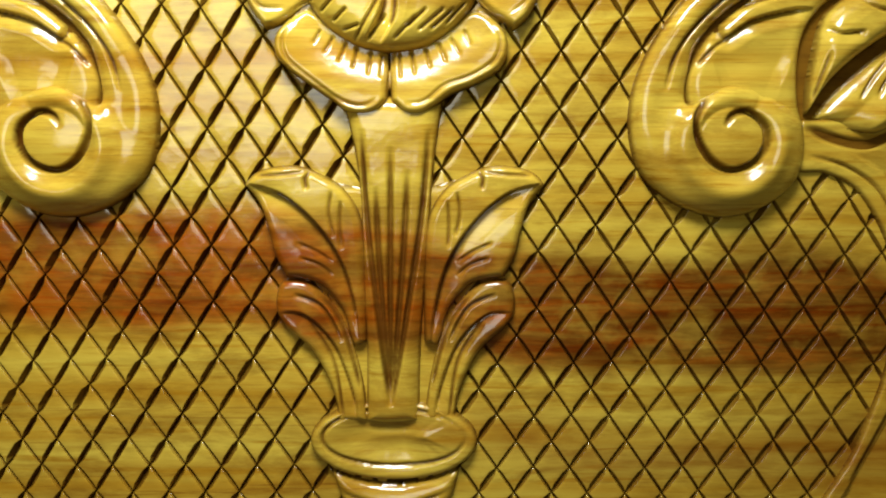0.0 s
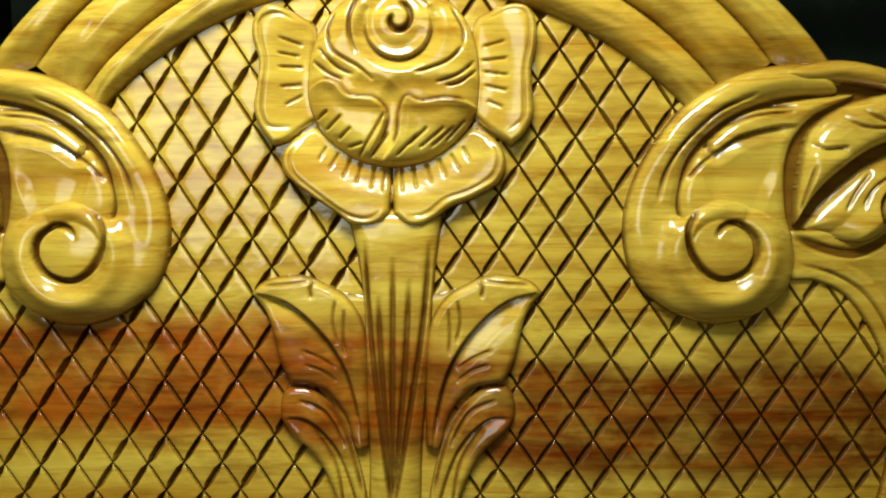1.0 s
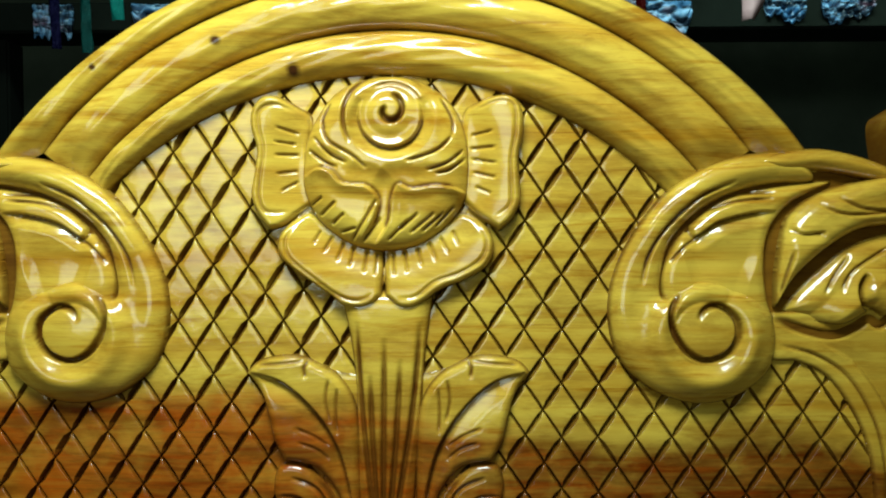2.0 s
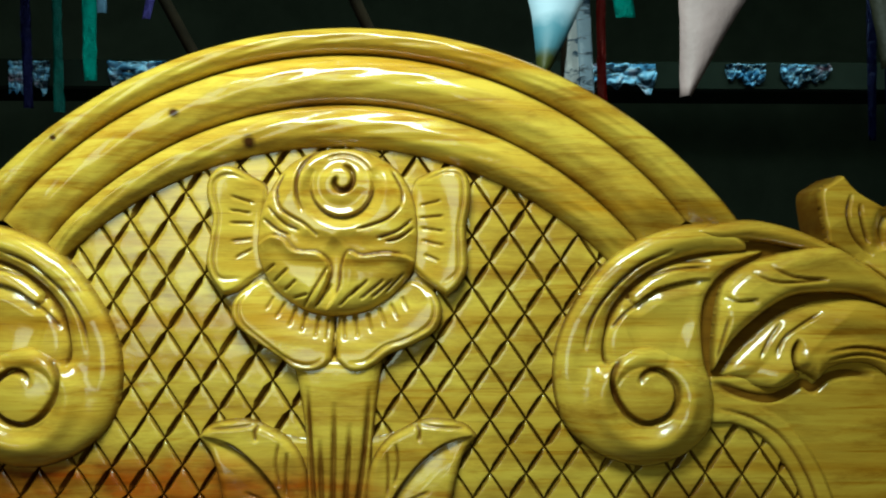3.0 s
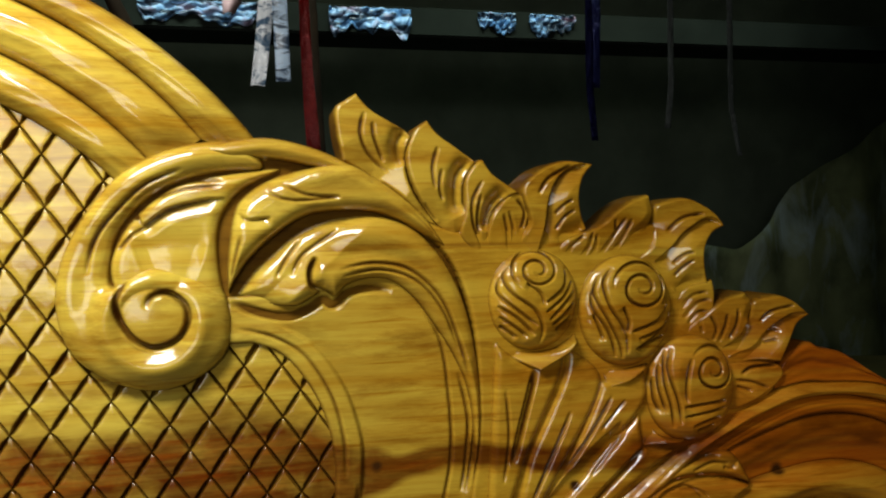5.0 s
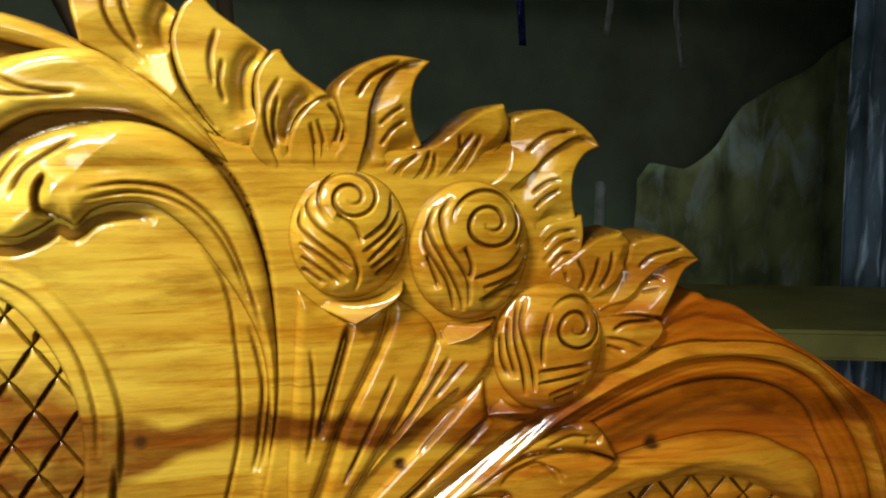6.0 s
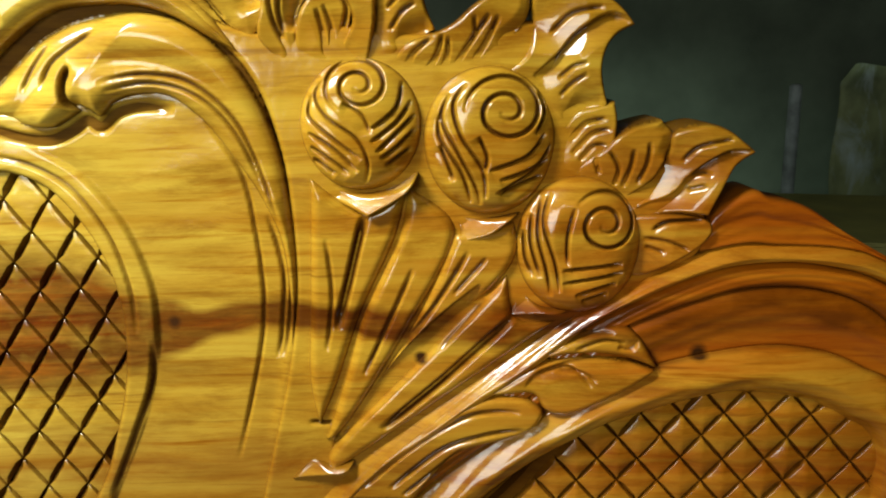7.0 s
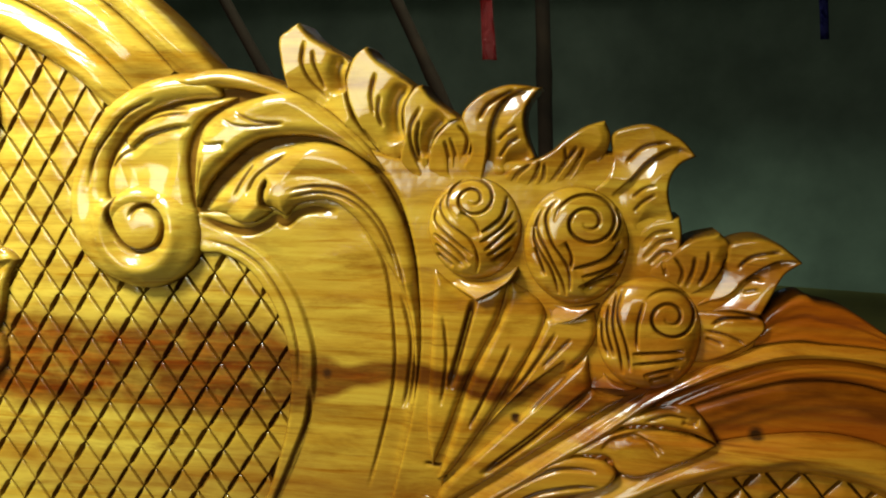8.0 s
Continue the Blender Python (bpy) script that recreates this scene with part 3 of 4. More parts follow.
def pair(name, loop, base, rise, over, cuts, label="", step=0.95, back=-4.0, mats=(WOOD, WOOD)):
    """The piece and its mirror image on the other side of the rose."""
    f = swell(base, rise, over, *cuts)
    carve(name, loop, f, mats[0], headboard, label, step, back)
    carve(name, flip(loop), lambda p, d: f(p * (-1, 1), d), mats[1], headboard, label, step, back)


# dark ground paints the shade in the gaps between the scroll pieces
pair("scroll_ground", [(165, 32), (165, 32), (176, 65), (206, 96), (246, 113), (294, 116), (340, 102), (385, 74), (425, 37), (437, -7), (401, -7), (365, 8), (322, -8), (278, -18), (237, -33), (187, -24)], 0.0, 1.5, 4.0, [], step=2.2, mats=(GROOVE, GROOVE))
pair("top_rim", [(245, 116), (245, 116), (272, 122), (297, 124), (325, 118), (349, 108), (378, 92), (406, 69), (427, 40), (427, 40), (405, 59), (378, 79), (352, 95), (322, 104), (294, 109), (268, 108)], 3.0, 11.5, 9.0, [], "rolled rim that runs out of the volute", back=-26.0)
pair("volute", volute, 0.5, 12.0, 14.0, volute_cuts, "large volute with a coiled eye", back=-26.0)
pair("volute_leaf", filling, 0.0, 9.0, 9.0, filling_cuts)
pair("upper_acanthus", upper_acanthus, 2.0, 14.0, 11.0, upper_cuts, back=-26.0)
pair("lower_acanthus", lower_acanthus, 2.0, 13.0, 15.0, lower_cuts)
# ---- the wing: shoulder, crest of leaves, three rosebuds, side arch ----
shoulder = [(265, 12), (265, 12), (288, 13), (312, 11), (336, 23), (365, 30), (392, 23), (424, 23), (440, -12), (449, -61), (449, -106), (443, -153), (431, -222), (418, -281), (418, -281), (272, -294), (272, -294), (311, -229), (326, -189), (335, -154), (338, -120), (334, -87), (323, -59), (305, -34), (284, -23), (263, -19)]
shoulder_cuts = [stroke([(295, -6), (323, -23), (346, -55), (358, -92), (359, -120), (355, -149), (344, -184), (322, -232), (291, -295)], 34.0, -4.0, lambda d, s: np.where(s >= 0, np.exp(-d * 1.3), 0.9 * np.clip(1 - d * 34 / 2.5, 0, 1)), 0.05), groove([(270, -11), (296, -18), (319, -34), (337, -64), (345, -96), (346, -125)], 2.4, 2.0), groove([(355, -129), (351, -158), (337, -193), (316, -239)], 3.0, 3.0),
                 groove([(401, 4), (418, -25), (424, -61), (426, -107), (420, -145), (402, -213)], 2.4, 2.0), groove([(432, -52), (439, -88), (436, -125), (432, -144)], 2.4, 2.4)]
shoulder_cuts += [
                 groove([(444, -7), (447, -52), (443, -106), (436, -144)], 2.6, 2.8), hollow([(391, -21), (399, -71), (397, -127), (381, -215)], 34.0, 1.5), ridge([(445, -70), (443, -125), (424, -212)], 4.0, 1.6),
                 groove([(266, 8), (289, -1), (308, -4), (322, 1), (332, 7), (340, 3), (350, 11), (365, 14), (383, 12)], 5.5, 3.4)]
pair("shoulder", shoulder, 0.5, 3.5, 4.0, shoulder_cuts, "smooth hollowed shoulder with scored edges", step=1.05, back=-13.0)

crest_ground = [(341, 105), (341, 105), (386, 89), (412, 63), (447, 54), (486, 58), (520, 53), (558, 55), (594, 57), (626, 33), (637, -4), (667, -23), (692, -35), (696, -59), (693, -81), (658, -101), (602, -133), (543, -178), (484, -226), (461, -276), (461, -276), (404, -281), (404, -281), (435, -162), (445, -106), (446, -51), (442, -11), (429, 28), (403, 58)]
ground_loop = bend(crest_ground, True, 3.0)
carve("crest_ground", crest_ground, swell(1.0, 6.5, 4.0, groove([(450, -187), (471, -189)], 2.6, 2.6), groove([(469, -182), (464, -218)], 2.6, 2.6)), WOOD_WING, headboard, step=1.2, back=-26.0)


def crest_leaf(loop, rise, cuts):
    """A leaf of the crest; its foot runs out into the ground."""
    rim = bend(loop, True, 2.0)
    out = np.roll(rim, -1, 0) - np.roll(rim, 1, 0)
    out = np.stack((out[:, 1], -out[:, 0]), 1) / np.maximum(np.hypot(*out.T), 1e-6)[:, None]
    if not inside(rim[:1] - out[:1] * 2, rim)[0]:
        out = -out
    inwards = np.array((500, -110)) - rim
    facing = (out * inwards).sum(1) / np.hypot(*inwards.T)
    foot = rim[inside(rim, ground_loop) & (facing > 0.45)]
    if len(foot) == 0:
        foot = rim[np.hypot(*inwards.T).argmin()][None]
    carve("crest_leaf", loop, swell(6.6, rise - 4.3, 2.5, *cuts, root=foot, fade=30.0), WOOD_WING, headboard, step=0.8, back=-26.0)


crest_leaf([(348, 107), (348, 107), (344, 126), (343, 144), (351, 151), (359, 156), (359, 156), (370, 144), (392, 131), (399, 125), (399, 125), (394, 109), (399, 86), (417, 59), (417, 59), (405, 67), (379, 90)], 12,
     [groove([(364, 142), (361, 127), (367, 112), (381, 98)], 2.4, 2.2), groove([(370, 135), (371, 124), (378, 106)], 2.4, 2.2), hollow([(393, 130), (388, 118), (392, 103)], 6.5, 7.0), groove([(393, 130), (388, 118), (392, 103)], 4.0, 1.5)])
crest_leaf([(398, 124), (403, 132), (411, 137), (411, 137), (419, 127), (433, 117), (448, 106), (448, 106), (439, 94), (437, 77), (442, 65), (431, 52), (431, 52), (416, 62), (400, 86), (394, 109)], 11,
     [groove([(418, 117), (414, 102), (416, 86)], 2.4, 2.2), groove([(421, 101), (419, 88), (422, 77)], 2.4, 2.2), hollow([(443, 108), (433, 96), (432, 77), (436, 67)], 6.5, 7.0), groove([(443, 108), (433, 96), (432, 77), (436, 67)], 4.0, 1.5), groove([(407, 76), (417, 62)], 2.2, 2.0)])
crest_leaf([(447, 106), (453, 108), (453, 108), (461, 97), (477, 86), (482, 82), (482, 82), (468, 77), (458, 64), (456, 46), (449, 36), (449, 36), (435, 52), (438, 71), (438, 92)], 11,
     [groove([(452, 92), (444, 77), (445, 60), (453, 42)], 2.4, 2.2), groove([(451, 82), (448, 67), (450, 50)], 2.4, 2.2), hollow([(471, 84), (459, 73), (455, 54)], 6.5, 7.0), groove([(471, 84), (459, 73), (455, 54)], 4.0, 1.5)])
crest_leaf([(476, 83), (484, 81), (489, 70), (487, 58), (480, 43), (474, 35), (474, 35), (461, 38), (456, 48), (460, 67)], 9,
     [groove([(469, 67), (472, 54), (473, 41)], 2.4, 2.2), groove([(473, 69), (477, 56), (476, 41)], 2.2, 2.0), groove([(479, 78), (486, 68), (483, 54)], 2.4, 2.4)])
crest_leaf([(482, 84), (492, 97), (505, 104), (520, 107), (541, 104), (541, 104), (532, 93), (529, 81), (531, 67), (536, 54), (536, 54), (522, 48), (509, 37), (494, 34), (494, 34), (483, 46), (489, 61)], 13,
     [ledge([(540, 104), (523, 101), (511, 92), (504, 76), (502, 58), (497, 35)], 7.0, 4.5, 1), groove([(495, 81), (503, 93), (522, 103)], 2.4, 2.2), groove([(509, 66), (516, 73), (523, 77)], 2.2, 2.2), groove([(510, 54), (517, 64), (525, 69)], 2.2, 2.2),
      hollow([(534, 54), (522, 52), (516, 43)], 6.0, 3.0)])
crest_leaf([(535, 52), (547, 58), (559, 68), (572, 76), (586, 80), (586, 80), (590, 69), (587, 57), (576, 46), (562, 35), (562, 35), (534, 31), (534, 31), (513, 36), (520, 47)], 11,
     [ledge([(587, 80), (591, 67), (586, 56), (572, 44)], 4.0, 3.0, -1), groove([(567, 62), (558, 50), (548, 35)], 2.4, 2.2), groove([(572, 61), (564, 45), (558, 37)], 2.4, 2.2), groove([(558, 61), (559, 50)], 2.2, 1.8),
      groove([(534, 50), (523, 41), (519, 31)], 2.4, 2.2), groove([(540, 52), (537, 41), (530, 29)], 2.4, 2.4), groove([(543, 50), (543, 41), (540, 31)], 2.2, 2.2)])
crest_leaf([(591, 69), (601, 75), (617, 77), (633, 70), (642, 63), (649, 54), (649, 54), (639, 49), (633, 41), (631, 28), (635, 9), (635, 9), (622, 3), (607, 1), (594, 19), (586, 25), (574, 28), (574, 28), (587, 38), (592, 53)], 13,
     [ledge([(647, 54), (634, 60), (617, 51), (605, 38), (592, 26)], 7.0, 4.5, 1), groove([(601, 50), (613, 61), (630, 64)], 2.4, 2.4), groove([(606, 25), (614, 32), (622, 34)], 2.2, 2.0), groove([(607, 15), (613, 22), (622, 28)], 2.2, 2.0),
      hollow([(634, 11), (620, 9), (611, 1)], 6.0, 3.0)])
crest_leaf([(630, 10), (639, 12), (639, 12), (641, 1), (640, -11), (637, -23), (637, -23), (619, -32), (607, -26), (610, -5), (618, 6)], 9,
     [groove([(614, -11), (622, -1), (634, 2)], 2.2, 2.2), groove([(615, -19), (626, -7), (637, -4)], 2.2, 2.2), groove([(619, -23), (627, -14), (635, -14)], 2.2, 2.0)])
crest_leaf([(638, -10), (649, -3), (666, 1), (666, 1), (673, -7), (671, -17), (663, -34), (647, -46), (647, -46), (627, -39), (627, -39), (617, -29), (631, -17)], 11,
     [ledge([(666, 1), (673, -7), (668, -23)], 4.0, 3.0, -1), groove([(650, -16), (649, -26), (645, -39)], 2.4, 2.2), groove([(659, -12), (658, -25), (653, -37)], 2.4, 2.2), groove([(636, -17), (642, -27), (640, -38)], 2.2, 2.2), groove([(628, -21), (631, -31)], 2.2, 2.0)])
crest_leaf([(673, -7), (690, -2), (703, -5), (713, -12), (721, -19), (721, -19), (709, -28), (701, -44), (695, -57), (695, -57), (677, -55), (659, -57), (659, -57), (646, -56), (646, -56), (658, -46), (667, -32), (671, -18)], 13,
     [ledge([(719, -18), (703, -19), (687, -30), (673, -45), (648, -54)], 7.0, 4.5, 1), groove([(679, -24), (688, -15), (706, -11)], 2.4, 2.4), groove([(680, -36), (689, -31), (696, -32)], 2.2, 1.8), groove([(683, -41), (693, -38)], 2.2, 1.8)])
crest_leaf([(649, -58), (674, -55), (694, -58), (699, -65), (694, -74), (680, -84), (661, -93), (643, -94), (643, -94), (645, -73)], 10,
     [groove([(663, -66), (672, -60), (693, -59)], 2.6, 2.6), groove([(658, -70), (672, -72), (686, -78)], 2.2, 2.0), groove([(659, -75), (671, -79)], 2.2, 2.0)])

# fan of stalks under the rosebuds
def bud_stalk(loop, cuts):
    carve("bud_stalk", loop, swell(3.0, 9.5, 7.0, *cuts), WOOD_WING, headboard, step=0.95)


bud_stalk([(459, -28), (459, -28), (490, -49), (519, -31), (519, -31), (510, -66), (487, -114), (470, -160), (456, -192), (456, -192), (451, -159), (454, -108)], [groove([(491, -52), (480, -92), (471, -124)], 4.6, 4.2), groove([(467, -66), (469, -102), (464, -138)], 2.4, 1.8)])
bud_stalk([(517, -35), (517, -35), (546, -64), (517, -123), (474, -190), (458, -201), (458, -201), (472, -160), (487, -114), (510, -66)], [groove([(511, -64), (496, -91), (480, -123)], 4.6, 4.2), groove([(519, -86), (504, -118), (486, -155)], 2.6, 2.2)])
bud_stalk([(544, -65), (544, -65), (582, -58), (582, -58), (578, -89), (519, -148), (472, -198), (463, -201), (463, -201), (474, -190), (517, -123)], [ledge([(560, -97), (517, -135), (473, -195)], 9.0, 7.0, 1), groove([(553, -76), (530, -112), (504, -145)], 2.6, 2.4), groove([(564, -80), (543, -103)], 2.2, 1.8)])
bud_stalk([(577, -90), (577, -90), (583, -119), (610, -121), (610, -121), (545, -167), (485, -209), (463, -224), (463, -224), (463, -205), (519, -148)], [groove([(581, -117), (539, -156), (495, -193)], 4.6, 4.2), groove([(564, -106), (534, -139)], 2.4, 2.0)])
for loop in ([(460, -27), (460, -27), (474, -36), (491, -39), (509, -36), (525, -26), (525, -26), (518, -39), (493, -54), (493, -54), (472, -42)], [(543, -54), (543, -54), (563, -56), (586, -52), (586, -52), (572, -63), (563, -68), (544, -73), (544, -73), (548, -63)], [(585, -102), (585, -102), (597, -112), (617, -114), (617, -114), (607, -117), (577, -119), (577, -119)]):
    carve("bud_cup", loop, swell(6.0, 4.0, 2.0, lean=(0.39, -0.47), centre=(sum(q[0] for q in loop) / len(loop), max(q[1] for q in loop) - 6)), WOOD_WING, headboard, step=0.9)


def rosebud(cx, cz, rx, rz, cuts):
    """An egg-shaped bud with a coiled heart and wrapped petals."""
    loop = [(cx + rx * math.cos(radians(a)), cz + rz * math.sin(radians(a)) * (1.0 if a < 180 else 1.06)) for a in range(0, 360, 20)]
    carve("rosebud", loop, swell(4.0, 18.0, 26.0, *cuts), WOOD_WING, headboard, step=0.65)


def petals(heart, *lines, deep=2.6):
    """Wrapped petals: each line is a cut with the wood lowered on the side away from the heart."""
    cuts = []
    for l in lines:
        (ax, az), (bx, bz), (mx, mz) = l[0], l[-1], l[len(l) // 2]
        side = 1 if -(bz - az) * (mx - heart[0]) + (bx - ax) * (mz - heart[1]) > 0 else -1
        cuts += [groove(l, 1.8, deep * 0.8), ledge(l, 4.5, 1.9, side)]
    return cuts


rosebud(491, 2, 36, 38, [groove(spiral(491, 24, 2.5, 20, 2.1, 200, 0.85), 2.0, 3.0)] + petals(
    (491, 24), [(472, 28), (466, 19), (472, 7), (489, -6), (495, -20), (493, -32)], [(464, 19), (462, 7), (476, -6), (491, -18)], [(461, -2), (476, -12), (489, -25)], [(462, -10), (476, -20), (484, -27)], [(463, -17), (476, -27)], [(482, 15), (493, 7), (497, -3)], [(516, 26), (512, 11), (497, -1)],
    [(521, 15), (512, 3), (497, -8)], [(523, 7), (510, -5), (500, -14)], [(523, -1), (512, -11), (502, -18)], [(520, -12), (505, -22)]))
rosebud(566, -9, 39, 43, [groove(spiral(575, 8, 2.5, 24, 2.0, 180, 0.9), 2.2, 3.2)] + petals(
    (575, 8), [(553, 24), (545, 12), (549, -6), (561, -25), (563, -43)], [(543, 18), (538, 4), (547, -15), (557, -35), (560, -47)], [(537, 7), (537, -7), (549, -27), (555, -46)], [(537, -11), (545, -32)], [(559, -6), (564, -18), (562, -27)], [(598, -5), (587, -18), (565, -26)],
    [(602, -11), (593, -24), (571, -32)], [(601, -20), (587, -30), (569, -40)], [(597, -30), (583, -35), (571, -41)], [(594, 18), (598, 7), (592, -6)], deep=3.0))
rosebud(619, -73, 38, 42, [groove(spiral(633, -59, 2.5, 21, 1.9, 180, 0.95), 2.2, 3.0)] + petals(
    (633, -59), [(602, -40), (597, -58), (604, -83), (607, -101)], [(597, -42), (594, -65), (599, -87), (602, -104)], [(591, -53), (590, -71), (596, -92)], [(586, -63), (587, -80), (592, -92)], [(615, -49), (611, -66), (611, -84)], [(644, -83), (627, -85), (608, -87)],
    [(645, -89), (628, -92), (608, -95)], [(641, -96), (628, -99), (616, -103)], [(636, -102), (620, -107)]))

# side arch: run mouldings, with a cross-cut field under them
edge_0 = [(696, -67), (699, -57), (708, -48), (723, -42)] + [(733, -47), (753, -52), (776, -67), (792, -77), (816, -91), (843, -109)] + [(890, -140), (920, -200), (940, -300), (945, -420)]
edge_1 = [(425, -275), (472, -223), (517, -189), (560, -158), (601, -130), (641, -106)] + [(701, -78), (737, -75), (774, -77), (796, -83), (824, -100)] + [(862, -138), (885, -200), (900, -300), (905, -420)]
edge_1b = [(692, -79)] + [(719, -74), (737, -75), (774, -77), (796, -83), (824, -100)] + [(862, -138), (885, -200), (900, -300), (905, -420)]
edge_2 = [(443, -279), (494, -227), (543, -190), (594, -154), (634, -122)] + [(695, -94), (739, -87), (776, -91), (803, -100), (827, -119)] + [(858, -165), (874, -220), (885, -300), (890, -420)]
edge_3 = [(452, -288), (508, -232), (561, -197), (606, -162), (642, -132)] + [(696, -110), (725, -103), (758, -103), (787, -111), (809, -126), (821, -148)] + [(842, -190), (852, -240), (860, -300), (865, -420)]
edge_4 = [(471, -295)] + [(517, -246), (559, -212), (599, -188), (637, -168), (676, -153)] + [(733, -142), (771, -145), (798, -156), (824, -175)] + [(838, -240), (848, -290), (852, -420)]
edge_5 = [(503, -307)] + [(559, -252), (589, -227), (618, -209), (651, -193)] + [(709, -176), (732, -175), (763, -179), (787, -190), (810, -209)] + [(812, -262), (820, -310), (823, -420)]
moulding("side_crest", edge_0, edge_1b, [(0, 6), (0.1, 10), (0.4, 9), (0.5, 6.5), (0.55, 8), (0.9, 7.5), (1, 9)], WOOD_RED, headboard, back=-26.0)
moulding("side_moulding", edge_1, edge_2, [(0, 6), (0.3, 11), (0.6, 15), (0.85, 12.5), (1, 5)], WOOD_WING, headboard)
moulding("side_fillet", edge_2, edge_3, [(0, 5), (0.2, 9), (0.8, 9.5), (0.93, 8.5), (1, 5.5)], WOOD_RED, headboard)
moulding("side_hollow", edge_3, edge_4, [(0, 6), (0.15, 9), (0.4, 8), (0.75, 3), (1, 2)], WOOD_RED, headboard)
moulding("side_inner_moulding", edge_4, edge_5, [(0, 5), (0.25, 9.5), (0.52, 14), (0.8, 10), (1, 0)], WOOD_WING, headboard)

# curled leaves in the corner under the fan
def curled_leaf(loop, cuts):
    carve("curled_leaf", loop, swell(6.0, 8.0, 5.0, *cuts), WOOD_WING, headboard, step=0.9)


curled_leaf([(466, -242), (466, -242), (500, -209), (534, -183), (562, -172), (585, -172), (597, -179), (599, -186), (591, -196), (571, -203), (542, -213), (514, -244), (514, -244)], [groove([(481, -233), (515, -204), (548, -185), (569, -181), (585, -182)], 3.0, 2.6), groove([(499, -234), (533, -207), (562, -197), (587, -194)], 3.0, 2.6), groove([(507, -239), (548, -206)], 2.4, 2.0)])
curled_leaf([(552, -173), (569, -165), (594, -150), (622, -145), (646, -147), (670, -155), (670, -155), (654, -167), (633, -178), (614, -185), (600, -182), (592, -171), (576, -171)], [groove([(597, -155), (615, -152), (629, -165)], 2.2, 1.8), groove([(606, -154), (622, -155), (632, -162)], 2.2, 1.8), ledge([(587, -165), (597, -154), (629, -146), (663, -152)], 5.0, 2.4, -1)])
curled_leaf([(578, -158), (578, -158), (601, -140), (625, -129), (646, -125), (658, -132), (671, -155), (671, -155), (647, -146), (622, -144), (598, -148)], [groove([(611, -136), (628, -130), (642, -129)], 2.2, 2.0), groove([(618, -140), (635, -134), (649, -136)], 2.2, 2.0), ledge([(644, -139), (653, -140), (656, -134)], 4.0, 2.4, 1)])
carve("stalk_facet", [(435, -227), (435, -227), (450, -214), (463, -217), (478, -214), (478, -214), (470, -221)], swell(7.0, 3.0, 2.0, lean=(0.40, -0.60), centre=(454, -216)), WOOD_WING, headboard, step=0.9)
# ---- the dark workshop behind ----
def box(bm, x0, x1, y0, y1, z0, z1):
    vs = [bm.verts.new((x, y, z)) for x in (x0, x1) for y in (y0, y1) for z in (z0, z1)]
    for f in ((0, 1, 3, 2), (4, 6, 7, 5), (0, 4, 5, 1), (2, 3, 7, 6), (1, 5, 7, 3), (0, 2, 6, 4)):
        bm.faces.new([vs[i] for i in f])


def solid(name, mat, *boxes, bevel=0.0):
    bm = bmesh.new()
    for bx in boxes:
        box(bm, *bx)
    bmesh.ops.recalc_face_normals(bm, faces=bm.faces)
    if bevel:
        bmesh.ops.bevel(bm, geom=bm.edges[:], offset=bevel, segments=2, affect="EDGES")
    me = bpy.data.meshes.new(name)
    bm.to_mesh(me)
    bm.free()
    me.materials.append(mat)
    return new(name, me)


SOOT = plain("sooty_plaster", (0.175, 0.215, 0.15), 0.85, scale=3.0)
CEMENT = plain("dusty_cement", (0.09, 0.088, 0.08), 0.9, scale=6.0)
tagged(solid("floor", CEMENT, (-3.0, 4.5, -3.0, 4.0, -0.1, 0.0)), "grey dusty cement floor", "floor", kind="structure")
tagged(solid("wall_north", SOOT, (-3.0, 4.5, 4.0, 4.15, 0.0, 3.0)), "dark sooty workshop wall", "wall", kind="structure")
tagged(solid("wall_south", SOOT, (-3.0, 4.5, -3.15, -3.0, 0.0, 3.0)), "dark sooty workshop wall", "wall", kind="structure")
tagged(solid("wall_west", SOOT, (-3.15, -3.0, -3.15, 4.15, 0.0, 3.0)), "dark sooty workshop wall", "wall", kind="structure")
tagged(solid("wall_east", SOOT, (4.5, 4.65, -3.15, 4.15, 0.0, 3.0)), "dark sooty workshop wall", "wall", kind="structure")
tagged(solid("ceiling", SOOT, (-3.15, 4.65, -3.15, 4.15, 3.0, 3.1)), "dark workshop ceiling", "ceiling", kind="structure")


